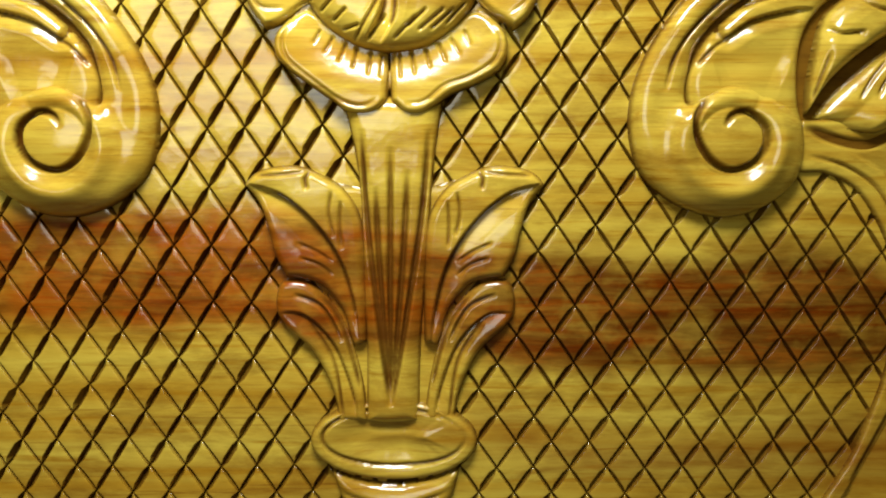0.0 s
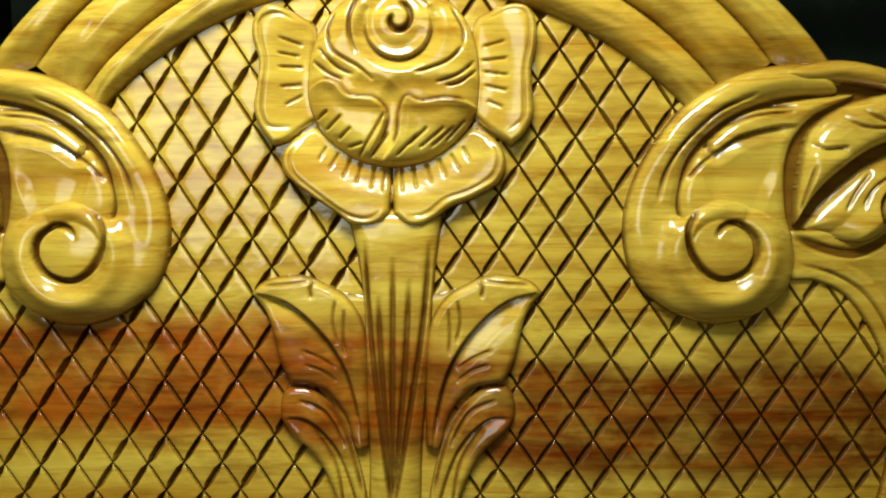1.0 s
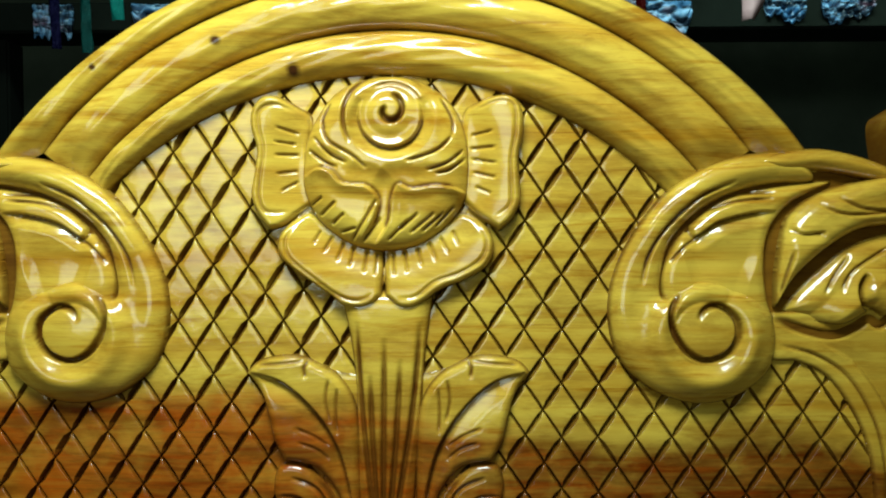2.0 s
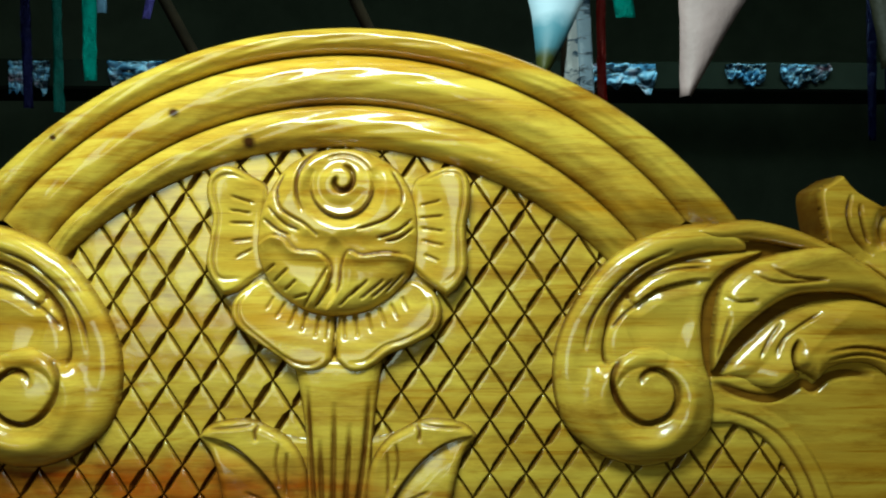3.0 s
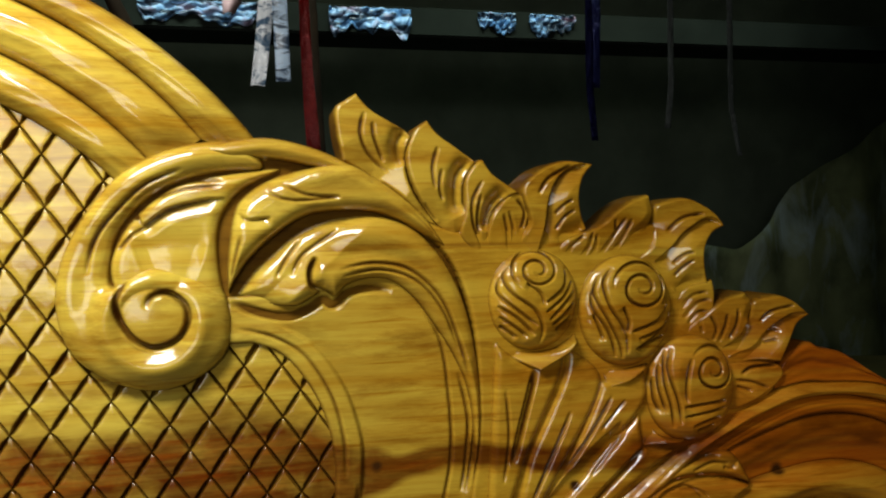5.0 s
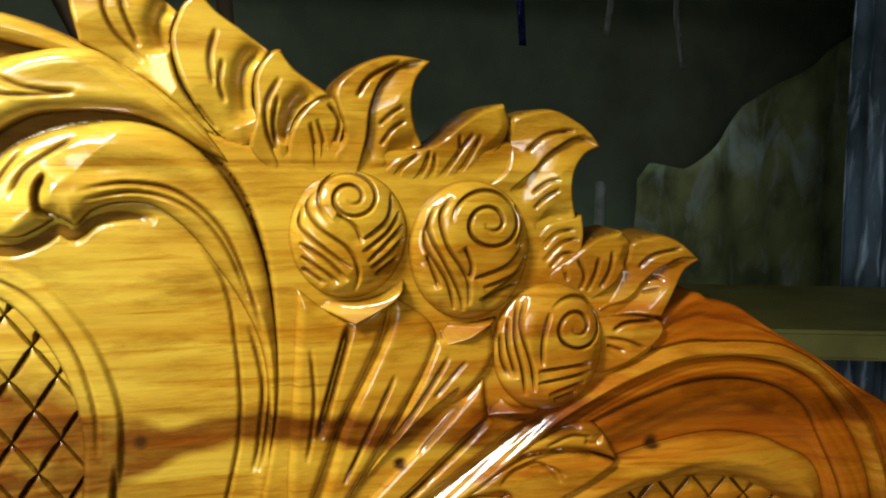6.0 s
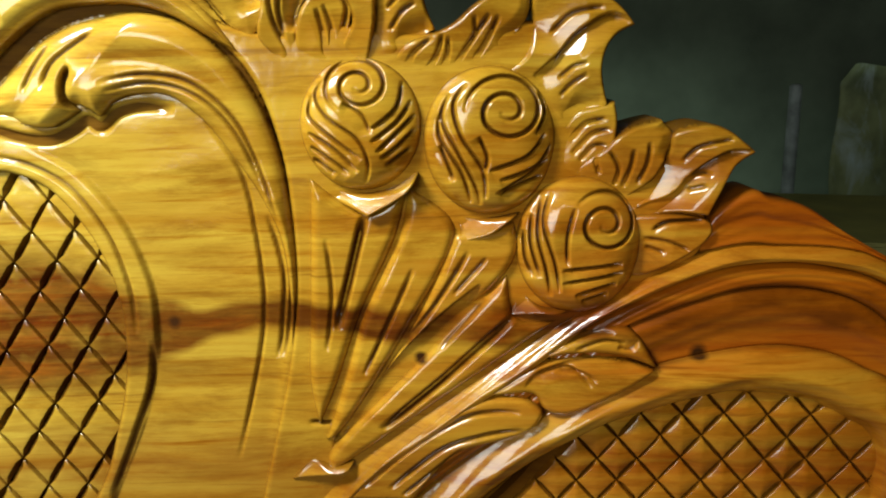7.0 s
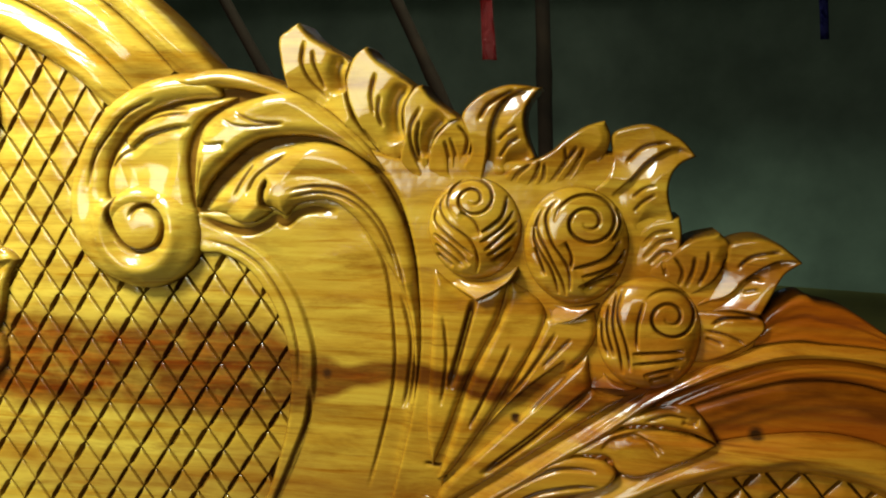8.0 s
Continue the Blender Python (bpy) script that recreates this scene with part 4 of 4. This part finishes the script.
def ribbon(name, path, widths, y, mat, label, category, group="", thick=0.0006, crumple=0.0, depth=0.0, seed=1, rows=26, cols=7):
    """A hanging strip or pennant: path from its top to its foot, in millimetres on the board's scale, folded and creased."""
    rnd = random.Random(seed)
    line = bend(path)
    run = np.concatenate(([0], np.cumsum(np.hypot(*np.diff(line, axis=0).T))))
    verts, faces = [], []
    creases = [rnd.uniform(-1, 1) for _ in range(rows + 1)]
    for side in (0, 1):
        for i in range(rows + 1):
            s = run[-1] * i / rows
            x, z = np.interp(s, run, line[:, 0]), np.interp(s, run, line[:, 1])
            w = np.interp(i / rows, np.linspace(0, 1, len(widths)), widths)
            for k in range(cols):
                u = k / (cols - 1) * 2 - 1
                fold = depth * (1 - u * u) + crumple * (creases[i] * math.cos(u * 2.2 + i) + 0.4 * rnd.uniform(-1, 1))
                verts.append(((x + u * w / 2) / 1000, y - fold / 1000 + side * thick, 1 + (z + 0.15 * crumple * math.sin(3 * u + i)) / 1000))
    n = (rows + 1) * cols
    for i in range(rows):
        for k in range(cols - 1):
            a = i * cols + k
            faces.append((a, a + cols, a + cols + 1, a + 1))
            faces.append((n + a, n + a + 1, n + a + cols + 1, n + a + cols))
    ring = [i * cols for i in range(rows + 1)] + [rows * cols + k for k in range(1, cols)] + [i * cols + cols - 1 for i in range(rows - 1, -1, -1)] + list(range(cols - 2, 0, -1))
    for a, b in zip(ring, ring[1:] + ring[:1]):
        faces.append((b, a, n + a, n + b))
    return tagged(mesh_object(name, verts, faces, mat), label, category, group)


PAPER_DIPPED, nodes, links, bsdf = material("dipped_paper")
tc = nodes.new("ShaderNodeTexCoord")
sep = nodes.new("ShaderNodeSeparateXYZ")
links.new(tc.outputs["Object"], sep.inputs[0])
soak = sums(nodes, links, "ADD", sep.outputs[2], sums(nodes, links, "MULTIPLY", texture_noise(nodes, links, stretched(nodes, links, (1, 1, 1)), 60.0), 0.014))
soak = sums(nodes, links, "MULTIPLY", sums(nodes, links, "SUBTRACT", soak, 1.24), 10.0, clamp=True)
links.new(ramp(nodes, links, soak, (0.24, (0.05, 0.055, 0.006)), (0.32, (0.07, 0.17, 0.22)), (0.50, (0.10, 0.24, 0.32)), (0.62, (0.42, 0.55, 0.66))), bsdf.inputs["Base Color"])
bsdf.inputs["Roughness"].default_value = 0.55
PAPER_PINK = plain("pink_paper", (0.38, 0.28, 0.28), 0.6, scale=25.0, vary=0.15)
PAPER_OLIVE = plain("olive_paper", (0.010, 0.011, 0.001), 0.6, scale=25.0)
PAPER_PURPLE = plain("purple_paper", (0.018, 0.016, 0.05), 0.6, scale=25.0)
FOIL_RED = plain("red_foil", (0.22, 0.006, 0.004), 0.16, 0.3, scale=60.0, bump=0.6)
FOIL_BLUE = plain("blue_foil", (0.002, 0.002, 0.045), 0.3, 0.7, scale=60.0, bump=0.6)
FOIL_GREEN = plain("green_foil", (0.05, 0.42, 0.34), 0.3, 0.6, scale=60.0, bump=0.6)
FOIL_TEAL = plain("teal_foil", (0.01, 0.10, 0.085), 0.3, 0.5, scale=60.0, bump=0.6)
FOIL_SKY = plain("pale_blue_foil", (0.25, 0.45, 0.70), 0.3, 0.3, scale=60.0, bump=0.6)
FOIL_VIOLET = plain("violet_foil", (0.10, 0.08, 0.42), 0.3, 0.4, scale=60.0, bump=0.6)
FOIL_GREY = plain("tarnished_foil", (0.08, 0.09, 0.085), 0.5, 0.2, scale=60.0, bump=0.6)


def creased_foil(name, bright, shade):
    """Foil with the glints and dark reflections of its creases painted on as colour bands."""
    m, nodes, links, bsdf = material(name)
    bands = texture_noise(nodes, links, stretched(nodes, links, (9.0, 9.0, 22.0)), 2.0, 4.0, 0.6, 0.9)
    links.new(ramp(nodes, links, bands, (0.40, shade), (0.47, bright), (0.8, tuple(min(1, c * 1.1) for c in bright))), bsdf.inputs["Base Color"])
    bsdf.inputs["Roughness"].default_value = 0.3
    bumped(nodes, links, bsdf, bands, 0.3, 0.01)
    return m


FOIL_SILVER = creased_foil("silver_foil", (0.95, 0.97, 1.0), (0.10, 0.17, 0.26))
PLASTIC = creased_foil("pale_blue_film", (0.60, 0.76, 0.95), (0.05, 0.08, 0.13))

CORD = 1.455
tagged(solid("string", PAPER_OLIVE, (-3.0, 4.5, 0.058, 0.060, CORD, CORD + 0.002)), "thin cord that carries the paper pennants", "cord")
pennants = (("white_pennant", PAPER_DIPPED, [(175, 453), (170, 357), (165, 296), (155, 244)], (160, 115, 75, 38, 8), "white paper pennant with a teal and olive tip"),
            ("pink_pennant", PAPER_PINK, [(329, 457), (310, 360), (290, 297), (270, 227)], (165, 118, 78, 40, 9), "pale pink folded paper pennant hanging point down"),
            ("olive_pennant", PAPER_OLIVE, [(448, 461), (444, 362), (439, 299), (434, 251)], (140, 100, 65, 36, 8), "dark olive paper pennant hanging point down"),
            ("purple_pennant", PAPER_PURPLE, [(623, 480), (619, 372), (616, 307), (616, 258)], (140, 100, 65, 34, 6), "dark purple paper pennant hanging point down"))
for i, (name, mat, path, widths, label) in enumerate(pennants):
    pennant = ribbon(name, path, widths, 0.06, mat, label, "pennant", "paper pennants", depth=7.0, crumple=0.8, seed=3 + i)

    if name == "purple_pennant":
        hem = ribbon("hem", [(602, 271), (612, 264), (622, 257)], (3, 4, 3), 0.052, FOIL_SILVER, "pale folded edge", "", depth=0.5)
        hem.parent = pennant

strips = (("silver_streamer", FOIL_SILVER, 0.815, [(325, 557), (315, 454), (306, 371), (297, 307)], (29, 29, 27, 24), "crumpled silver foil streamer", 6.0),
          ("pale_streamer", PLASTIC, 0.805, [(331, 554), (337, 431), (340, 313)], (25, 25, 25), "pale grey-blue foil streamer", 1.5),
          ("red_streamer", FOIL_RED, 0.90, [(383, 533), (386, 369), (395, 208)], (17, 20, 26), "glossy red foil streamer", 5.0),
          ("green_streamer", FOIL_GREEN, 0.5, [(320, 512), (331, 436)], (24, 26, 27), "pale green foil streamer", 1.5),
          ("blue_streamer", FOIL_BLUE, 1.5, [(1231, 823), (1227, 441)], (26, 24, 20), "dark blue foil streamer", 2.0),
          ("blue_streamer", FOIL_BLUE, 1.02, [(995, 351), (1005, 239)], (16, 18, 15), "dark blue foil streamer", 1.5),
          ("green_streamer", FOIL_GREEN, 0.8, [(-527, 602), (-521, 420)], (26, 25, 22), "creased green foil streamer", 3.0),
          ("teal_streamer", FOIL_TEAL, 0.8, [(-588, 700), (-573, 365)], (13, 16, 18), "narrow dark teal foil streamer", 3.0),
          ("white_tipped_streamer", FOIL_SKY, 0.8, [(-505, 640), (-503, 538)], (14, 15, 17), "pale blue foil streamer with a white end", 2.0),
          ("violet_streamer", FOIL_VIOLET, 0.8, [(-405, 640), (-427, 528)], (24, 20, 14), "violet foil streamer hanging in folds", 2.0),
          ("indigo_streamer", FOIL_BLUE, 0.8, [(-640, 640), (-626, 372)], (18, 18, 16), "dark blue foil streamer", 2.5),
          ("grey_streamer", FOIL_GREY, 1.2, [(1289, 401), (1278, 290)], (16, 16, 16), "thin tarnished grey foil streamer", 2.0),
          ("grey_streamer", FOIL_GREY, 1.2, [(1452, 349), (1477, 223)], (16, 15, 14), "thin tarnished grey foil streamer", 2.0))
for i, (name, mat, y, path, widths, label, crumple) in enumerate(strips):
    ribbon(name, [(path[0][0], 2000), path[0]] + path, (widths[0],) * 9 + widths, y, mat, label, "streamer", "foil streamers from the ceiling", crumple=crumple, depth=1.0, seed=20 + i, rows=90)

POLE = plain("smoked_bamboo", (0.020, 0.011, 0.006), 0.9, gloss=0.1, scale=12.0, vary=0.4)


def pole(foot, top, r):
    """A bamboo pole with knotted joints, from the floor up to the ceiling."""
    a, b = Vector(foot), Vector(top)
    n = 44
    verts, faces = [], []
    for i in range(n + 1):
        wide = r * (1 - 0.25 * i / n) * (1.14 if i % 6 == 0 else 1.0)
        c = a.lerp(b, i / n)
        verts += [(c.x + wide * math.cos(k * math.pi / 5), c.y + wide * math.sin(k * math.pi / 5), c.z) for k in range(10)]
    for i in range(n):
        faces += [(i * 10 + k, i * 10 + (k + 1) % 10, (i + 1) * 10 + (k + 1) % 10, (i + 1) * 10 + k) for k in range(10)]
    faces += [tuple(range(9, -1, -1)), tuple(range(n * 10, n * 10 + 10))]
    tagged(mesh_object("bamboo_pole", verts, faces, POLE), "smoke-darkened bamboo pole leaning from floor to ceiling", "pole", "leaning bamboo poles")


for foot, top in (((0.35, 1.6, 0.0), (-1.32, 1.7, 3.0)), ((0.72, 1.6, 0.0), (-0.68, 1.7, 3.0)), ((0.50, 1.5, 0.0), (0.40, 1.7, 3.0))):
    pole(foot, top, 0.022)

# ledge along the back with milky plastic lying on it
LEDGE = plain("old_beam", (0.018, 0.021, 0.017), 0.95, gloss=0.03, scale=5.0)
ledge_z = 1.8
back_ledge = tagged(new("back_ledge"), "dark timber ledge along the workshop wall", "ledge")
solid("beam", LEDGE, (-1.6, 3.6, 2.05, 2.25, ledge_z - 0.10, ledge_z), bevel=0.008).parent = back_ledge
solid("back_board", LEDGE, (-1.6, 3.6, 2.252, 2.31, ledge_z - 0.04, ledge_z + 0.05), bevel=0.008).parent = back_ledge
for x in (-1.5, 3.5):
    tagged(solid("ledge_post", LEDGE, (x - 0.05, x + 0.05, 2.13, 2.23, 0.0, ledge_z - 0.1), bevel=0.008), "dark timber post under the ledge", "post", "posts under the ledge")


def cloudy_sheet(name):
    """Polythene with milky, bluish and rosy smears along its length."""
    m, nodes, links, bsdf = material(name)
    smear = texture_noise(nodes, links, stretched(nodes, links, (7.0, 7.0, 26.0)), 2.0, 5.0, 0.65, 0.4)
    hue = texture_noise(nodes, links, stretched(nodes, links, (5.0, 5.0, 9.0)), 2.0, 2.0)
    pale = ramp(nodes, links, hue, (0.38, (0.09, 0.22, 0.46)), (0.52, (0.36, 0.58, 0.90)), (0.66, (0.36, 0.22, 0.32)))
    links.new(mixed(nodes, links, ramp(nodes, links, smear, (0.44, (0, 0, 0)), (0.54, (1, 1, 1))), (0.012, 0.025, 0.05), pale), bsdf.inputs["Base Color"])
    bsdf.inputs["Roughness"].default_value = 0.3
    bumped(nodes, links, bsdf, smear, 0.12, 0.01)
    return m


SHEET = cloudy_sheet("cloudy_polythene")


def draped_plastic(x0, x1, drop, seed):
    """A crumpled sheet hanging over the front of the ledge, with a ragged foot."""
    rnd = random.Random(seed)
    nx, nz = 70, 16
    phase = [rnd.uniform(0, 6.28) for _ in range(6)]
    verts, faces = [], []
    for i in range(nx + 1):
        u = i / nx
        foot = drop * (0.72 + 0.16 * math.sin(u * 5 + phase[0]) + 0.10 * math.sin(u * 13 + phase[1]) + 0.06 * math.sin(u * 37 + phase[2]))
        foot = foot * min(1, 9 * u + 0.45, 9 * (1 - u) + 0.45)
        for k in range(nz + 1):
            w = k / nz
            wave = 0.007 * math.sin(u * 19 + phase[3] + 2 * w) + 0.004 * math.sin(u * 51 + 7 * w + phase[4]) + 0.008 * math.sin(11 * w + u * 9 + phase[5])
            verts.append((x0 + (x1 - x0) * u, 2.049 - abs(wave), ledge_z - 0.012 - foot * w))
    for i in range(nx):
        for k in range(nz):
            a = i * (nz + 1) + k
            faces.append((a, a + 1, a + nz + 2, a + nz + 1))
    ob = mesh_object("plastic_sheet", verts, faces, SHEET)
    m = ob.modifiers.new("thickness", "SOLIDIFY")
    m.thickness, m.offset = 0.004, 0
    return tagged(ob, "crumpled milky plastic hanging over the ledge", "plastic sheet", "plastic on the ledge")


for i, (a, b, drop) in enumerate(zip([(-49, 735), (539, 752), (1044, 688), (1228, 693)] + [(-994, 772), (-1316, 772)], [(316, 746), (811, 741), (1176, 691), (1395, 697)] + [(-673, 772), (-1187, 772)], (0.09, 0.12, 0.08, 0.08, 0.12, 0.14))):
    draped_plastic(a[0] / 1000, b[0] / 1000, drop, 40 + i)

# greenish tarpaulin, pipe and an unfinished bench at the end of the room
def streaked(name, base, smear_colour, dark, flow):
    """A plastic sheet with runs and smears down it."""
    m, nodes, links, bsdf = material(name)
    runs = texture_noise(nodes, links, stretched(nodes, links, flow), 2.0, 5.0, 0.6, 0.6)
    blots = texture_noise(nodes, links, stretched(nodes, links, (2.2, 2.2, 1.6)), 2.0, 4.0)
    colour = ramp(nodes, links, blots, (0.35, dark), (0.55, base), (0.75, tuple(c * 1.3 for c in base)))
    colour = mixed(nodes, links, ramp(nodes, links, runs, (0.52, (0, 0, 0)), (0.70, (1, 1, 1))), colour, smear_colour)
    links.new(colour, bsdf.inputs["Base Color"])
    bsdf.inputs["Roughness"].default_value, bsdf.inputs["Specular IOR Level"].default_value = 0.6, 0.15
    bumped(nodes, links, bsdf, runs, 0.3, 0.02)
    return m


TARP = streaked("olive_tarpaulin", (0.36, 0.40, 0.20), (0.55, 0.66, 0.66), (0.16, 0.19, 0.10), (3.0, 3.0, 1.2))
CURTAIN = streaked("pale_streaked_plastic", (0.10, 0.15, 0.21), (0.45, 0.58, 0.76), (0.03, 0.045, 0.055), (14.0, 14.0, 2.4))
PIPE = plain("whitewashed_post", (0.34, 0.38, 0.38), 0.6, scale=14.0, vary=0.4)
BENCH = plain("raw_timber", (0.15, 0.145, 0.035), 0.6, scale=8.0, vary=0.3)


def hung_sheet(name, mat, top, y, slope, folds, label, category):
    """A sheet from the floor to an uneven top line, with soft folds; top: (x, z) in millimetres on the board's scale."""
    xs, zs = np.array(top).T / 1000
    verts, faces = [], []
    for i in range(81):
        u = i / 80
        x = xs[0] + (xs[-1] - xs[0]) * u
        for k in range(17):
            w = k / 16
            y_fold = folds * (math.sin(u * 21 + 1.5 * w) + 0.5 * math.sin(u * 47 + 3 * w))
            verts.append((x + 0.01 * math.sin(9 * w), y + y_fold + slope * u, 0.004 + (1 + np.interp(x, xs, zs) - 0.004) * w))
    for i in range(80):
        for k in range(16):
            a = i * 17 + k
            faces.append((a, a + 1, a + 18, a + 17))
    ob = mesh_object(name, verts, faces, mat)
    m = ob.modifiers.new("thickness", "SOLIDIFY")
    m.thickness = 0.003
    return tagged(ob, label, category)


sag = [(2520, -147), (2580, -56), (2779, -91), (2988, 70), (3130, 247), (3432, 415), (3671, 571), (4018, 764)]
hung_sheet("tarpaulin", TARP, sag + [(sag[-1][0] + 700, 1500)], 3.2, 0.0, 0.03, "olive green tarpaulin with pale runs, hung sagging", "tarpaulin")
edge_x = 1868
hung_sheet("plastic_curtain", CURTAIN, [(edge_x, 1400), (edge_x + 500, 1400)], 1.08, 0.12, 0.015, "pale bluish plastic curtain with vertical smears", "curtain")
bm = bmesh.new()
bmesh.ops.create_cone(bm, cap_ends=True, segments=20, radius1=0.030, radius2=0.027, depth=0.86, matrix=Matrix.Translation((2.217, 3.03, 0.43)))
bmesh.ops.bevel(bm, geom=[e for e in bm.edges if all(v.co.z > 0.8 for v in e.verts)], offset=0.006, segments=2, affect="EDGES")
me = bpy.data.meshes.new("short_post")
bm.to_mesh(me)
bm.free()
me.materials.append(PIPE)
tagged(new("short_post", me), "short whitewashed post standing on the floor", "post")
bench_z = 0.753
bench = tagged(solid("timber_bench", BENCH, (0.85, 2.6, 0.72, 1.14, bench_z - 0.05, bench_z), bevel=0.006), "raw yellow timber bench behind the headboard", "bench")
for x in (0.95, 2.5):
    leg = solid("bench_leg", BENCH, (x - 0.04, x + 0.04, 0.90, 0.98, 0.0, bench_z - 0.05), bevel=0.005)
    leg.parent = bench
# the bench stands askew to the headboard
for ob in [bench] + list(bench.children):
    ob.data.transform(Matrix.Translation((0.95, 0.95, 0.0)) @ Matrix.Rotation(-0.32, 4, "Z") @ Matrix.Translation((-0.95, -0.95, 0.0)))

# ---- cross-cut lattices: every diamond is a piece ----
def diamond_field(name, ground, x0, z0, dx, dz, inside_field, mat, seed, h=0.0, label="", wide=1.9, dome_high=0.07):
    """Diamonds between two families of V cuts; dx, dz: a diamond's width and height; a crossing lies at x0, z0."""
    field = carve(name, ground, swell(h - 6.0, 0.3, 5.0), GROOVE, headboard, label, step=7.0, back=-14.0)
    rnd = random.Random(seed)
    shift_u = {k: rnd.gauss(0, 0.035) for k in range(-60, 61)}
    shift_v = {k: rnd.gauss(0, 0.035) for k in range(-60, 61)}

    def corner(u, v):
        su, sv = u + shift_u[u], v + shift_v[v]
        return np.array((x0 + dx * (su + sv) / 2, z0 + dz * (su - sv) / 2))
    for u in range(-40, 40):
        for v in range(-40, 40):
            c = [corner(u, v + 1), corner(u, v), corner(u + 1, v), corner(u + 1, v + 1)]
            mid = sum(c) / 4
            if not inside_field(mid[0], mid[1]):
                continue
            if any(abs(q[0]) > np.interp(q[1], (-225, -180, -140, -100, -60, -30, -5), (330, 349, 360, 361, 352, 338, 318)) and abs(q[0]) < 500 for q in c):
                continue
            tilt = (rnd.gauss(0, 0.014), rnd.gauss(0, 0.014))
            # the rising cuts are wide and deep, the falling ones narrow
            inset = [rnd.gauss(*m) for m in ((1.15, 0.28), (wide, 0.4), (1.15, 0.28), (wide, 0.4))]
            verts, stain_shade = [], []
            swollen = dome_high * rnd.uniform(0.4, 1.6)
            for level in (0, 1, 2, 3):
                for n in range(4):
                    a, b = c[n], c[(n + 1) % 4]
                    along = (b - a) / np.hypot(*(b - a))
                    inward = np.array((-along[1], along[0]))
                    if inward @ (mid - a) < 0:
                        inward = -inward
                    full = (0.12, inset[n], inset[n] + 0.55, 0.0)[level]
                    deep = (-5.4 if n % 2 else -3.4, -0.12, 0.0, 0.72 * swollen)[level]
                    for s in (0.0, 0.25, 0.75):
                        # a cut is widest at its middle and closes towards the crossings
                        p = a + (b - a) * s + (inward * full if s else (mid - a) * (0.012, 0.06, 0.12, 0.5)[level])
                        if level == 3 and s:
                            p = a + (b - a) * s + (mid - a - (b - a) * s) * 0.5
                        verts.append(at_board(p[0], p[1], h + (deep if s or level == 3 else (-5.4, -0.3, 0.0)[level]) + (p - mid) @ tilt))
                        # cut floors and flanks darkened: polish and painted shade, more in rising cuts
                        stain_shade.append(((rnd.uniform(0.9, 1.0), 0.85, 0.0, 0.0) if n % 2 else (rnd.uniform(0.7, 1.0), 0.5, 0.0, 0.0))[level])
            verts.append(at_board(mid[0], mid[1], h + swollen))
            stain_shade.append(0.0)
            faces = [(r * 12 + i, r * 12 + (i + 1) % 12, r * 12 + 12 + (i + 1) % 12, r * 12 + 12 + i) for r in range(3) for i in range(12)]
            faces += [(36 + i, 36 + (i + 1) % 12, 48) for i in range(12)]
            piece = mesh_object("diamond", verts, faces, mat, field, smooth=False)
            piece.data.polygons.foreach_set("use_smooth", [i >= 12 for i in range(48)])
            piece.data.attributes.new("stain_shade", "FLOAT", "POINT").data.foreach_set("value", stain_shade)
    return field


def loop_test(pts):
    loop = bend(pts, True, 6.0)
    return lambda x, z: bool(inside(np.array([(x, z)]), loop)[0])


left_loop = [(0, 186), (-60, 180), (-125, 160), (-182, 128), (-212, 96), (-178, 60), (-163, 15), (-175, -28), (-215, -28), (-262, -8), (-335, -22), (-364, -80), (-364, -150), (-322, -215), (-290, -280), (0, -280)]
right_loop = [(-x, z) for x, z in left_loop]
in_left = loop_test(left_loop)
hidden_stem = lambda x, z: abs(x) < 7 and z < 20 or (abs(x) < 36 and 45 < z < 150)
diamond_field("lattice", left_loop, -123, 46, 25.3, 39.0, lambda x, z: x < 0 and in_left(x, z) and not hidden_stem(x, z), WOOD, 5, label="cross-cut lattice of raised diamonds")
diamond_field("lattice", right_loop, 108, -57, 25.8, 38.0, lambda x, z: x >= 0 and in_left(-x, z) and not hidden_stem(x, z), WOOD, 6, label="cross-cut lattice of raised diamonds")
side_loop = [(590, -232), (634, -192), (688, -170), (732, -166), (782, -178), (826, -222), (820, -300), (560, -300)]
in_side = loop_test(side_loop)
diamond_field("side_lattice", side_loop, 676, -204, 27.0, 32.0, in_side, WOOD_WING, 7, h=2.0, wide=1.4, dome_high=1.4, label="small cross-cut lattice in the side arch")
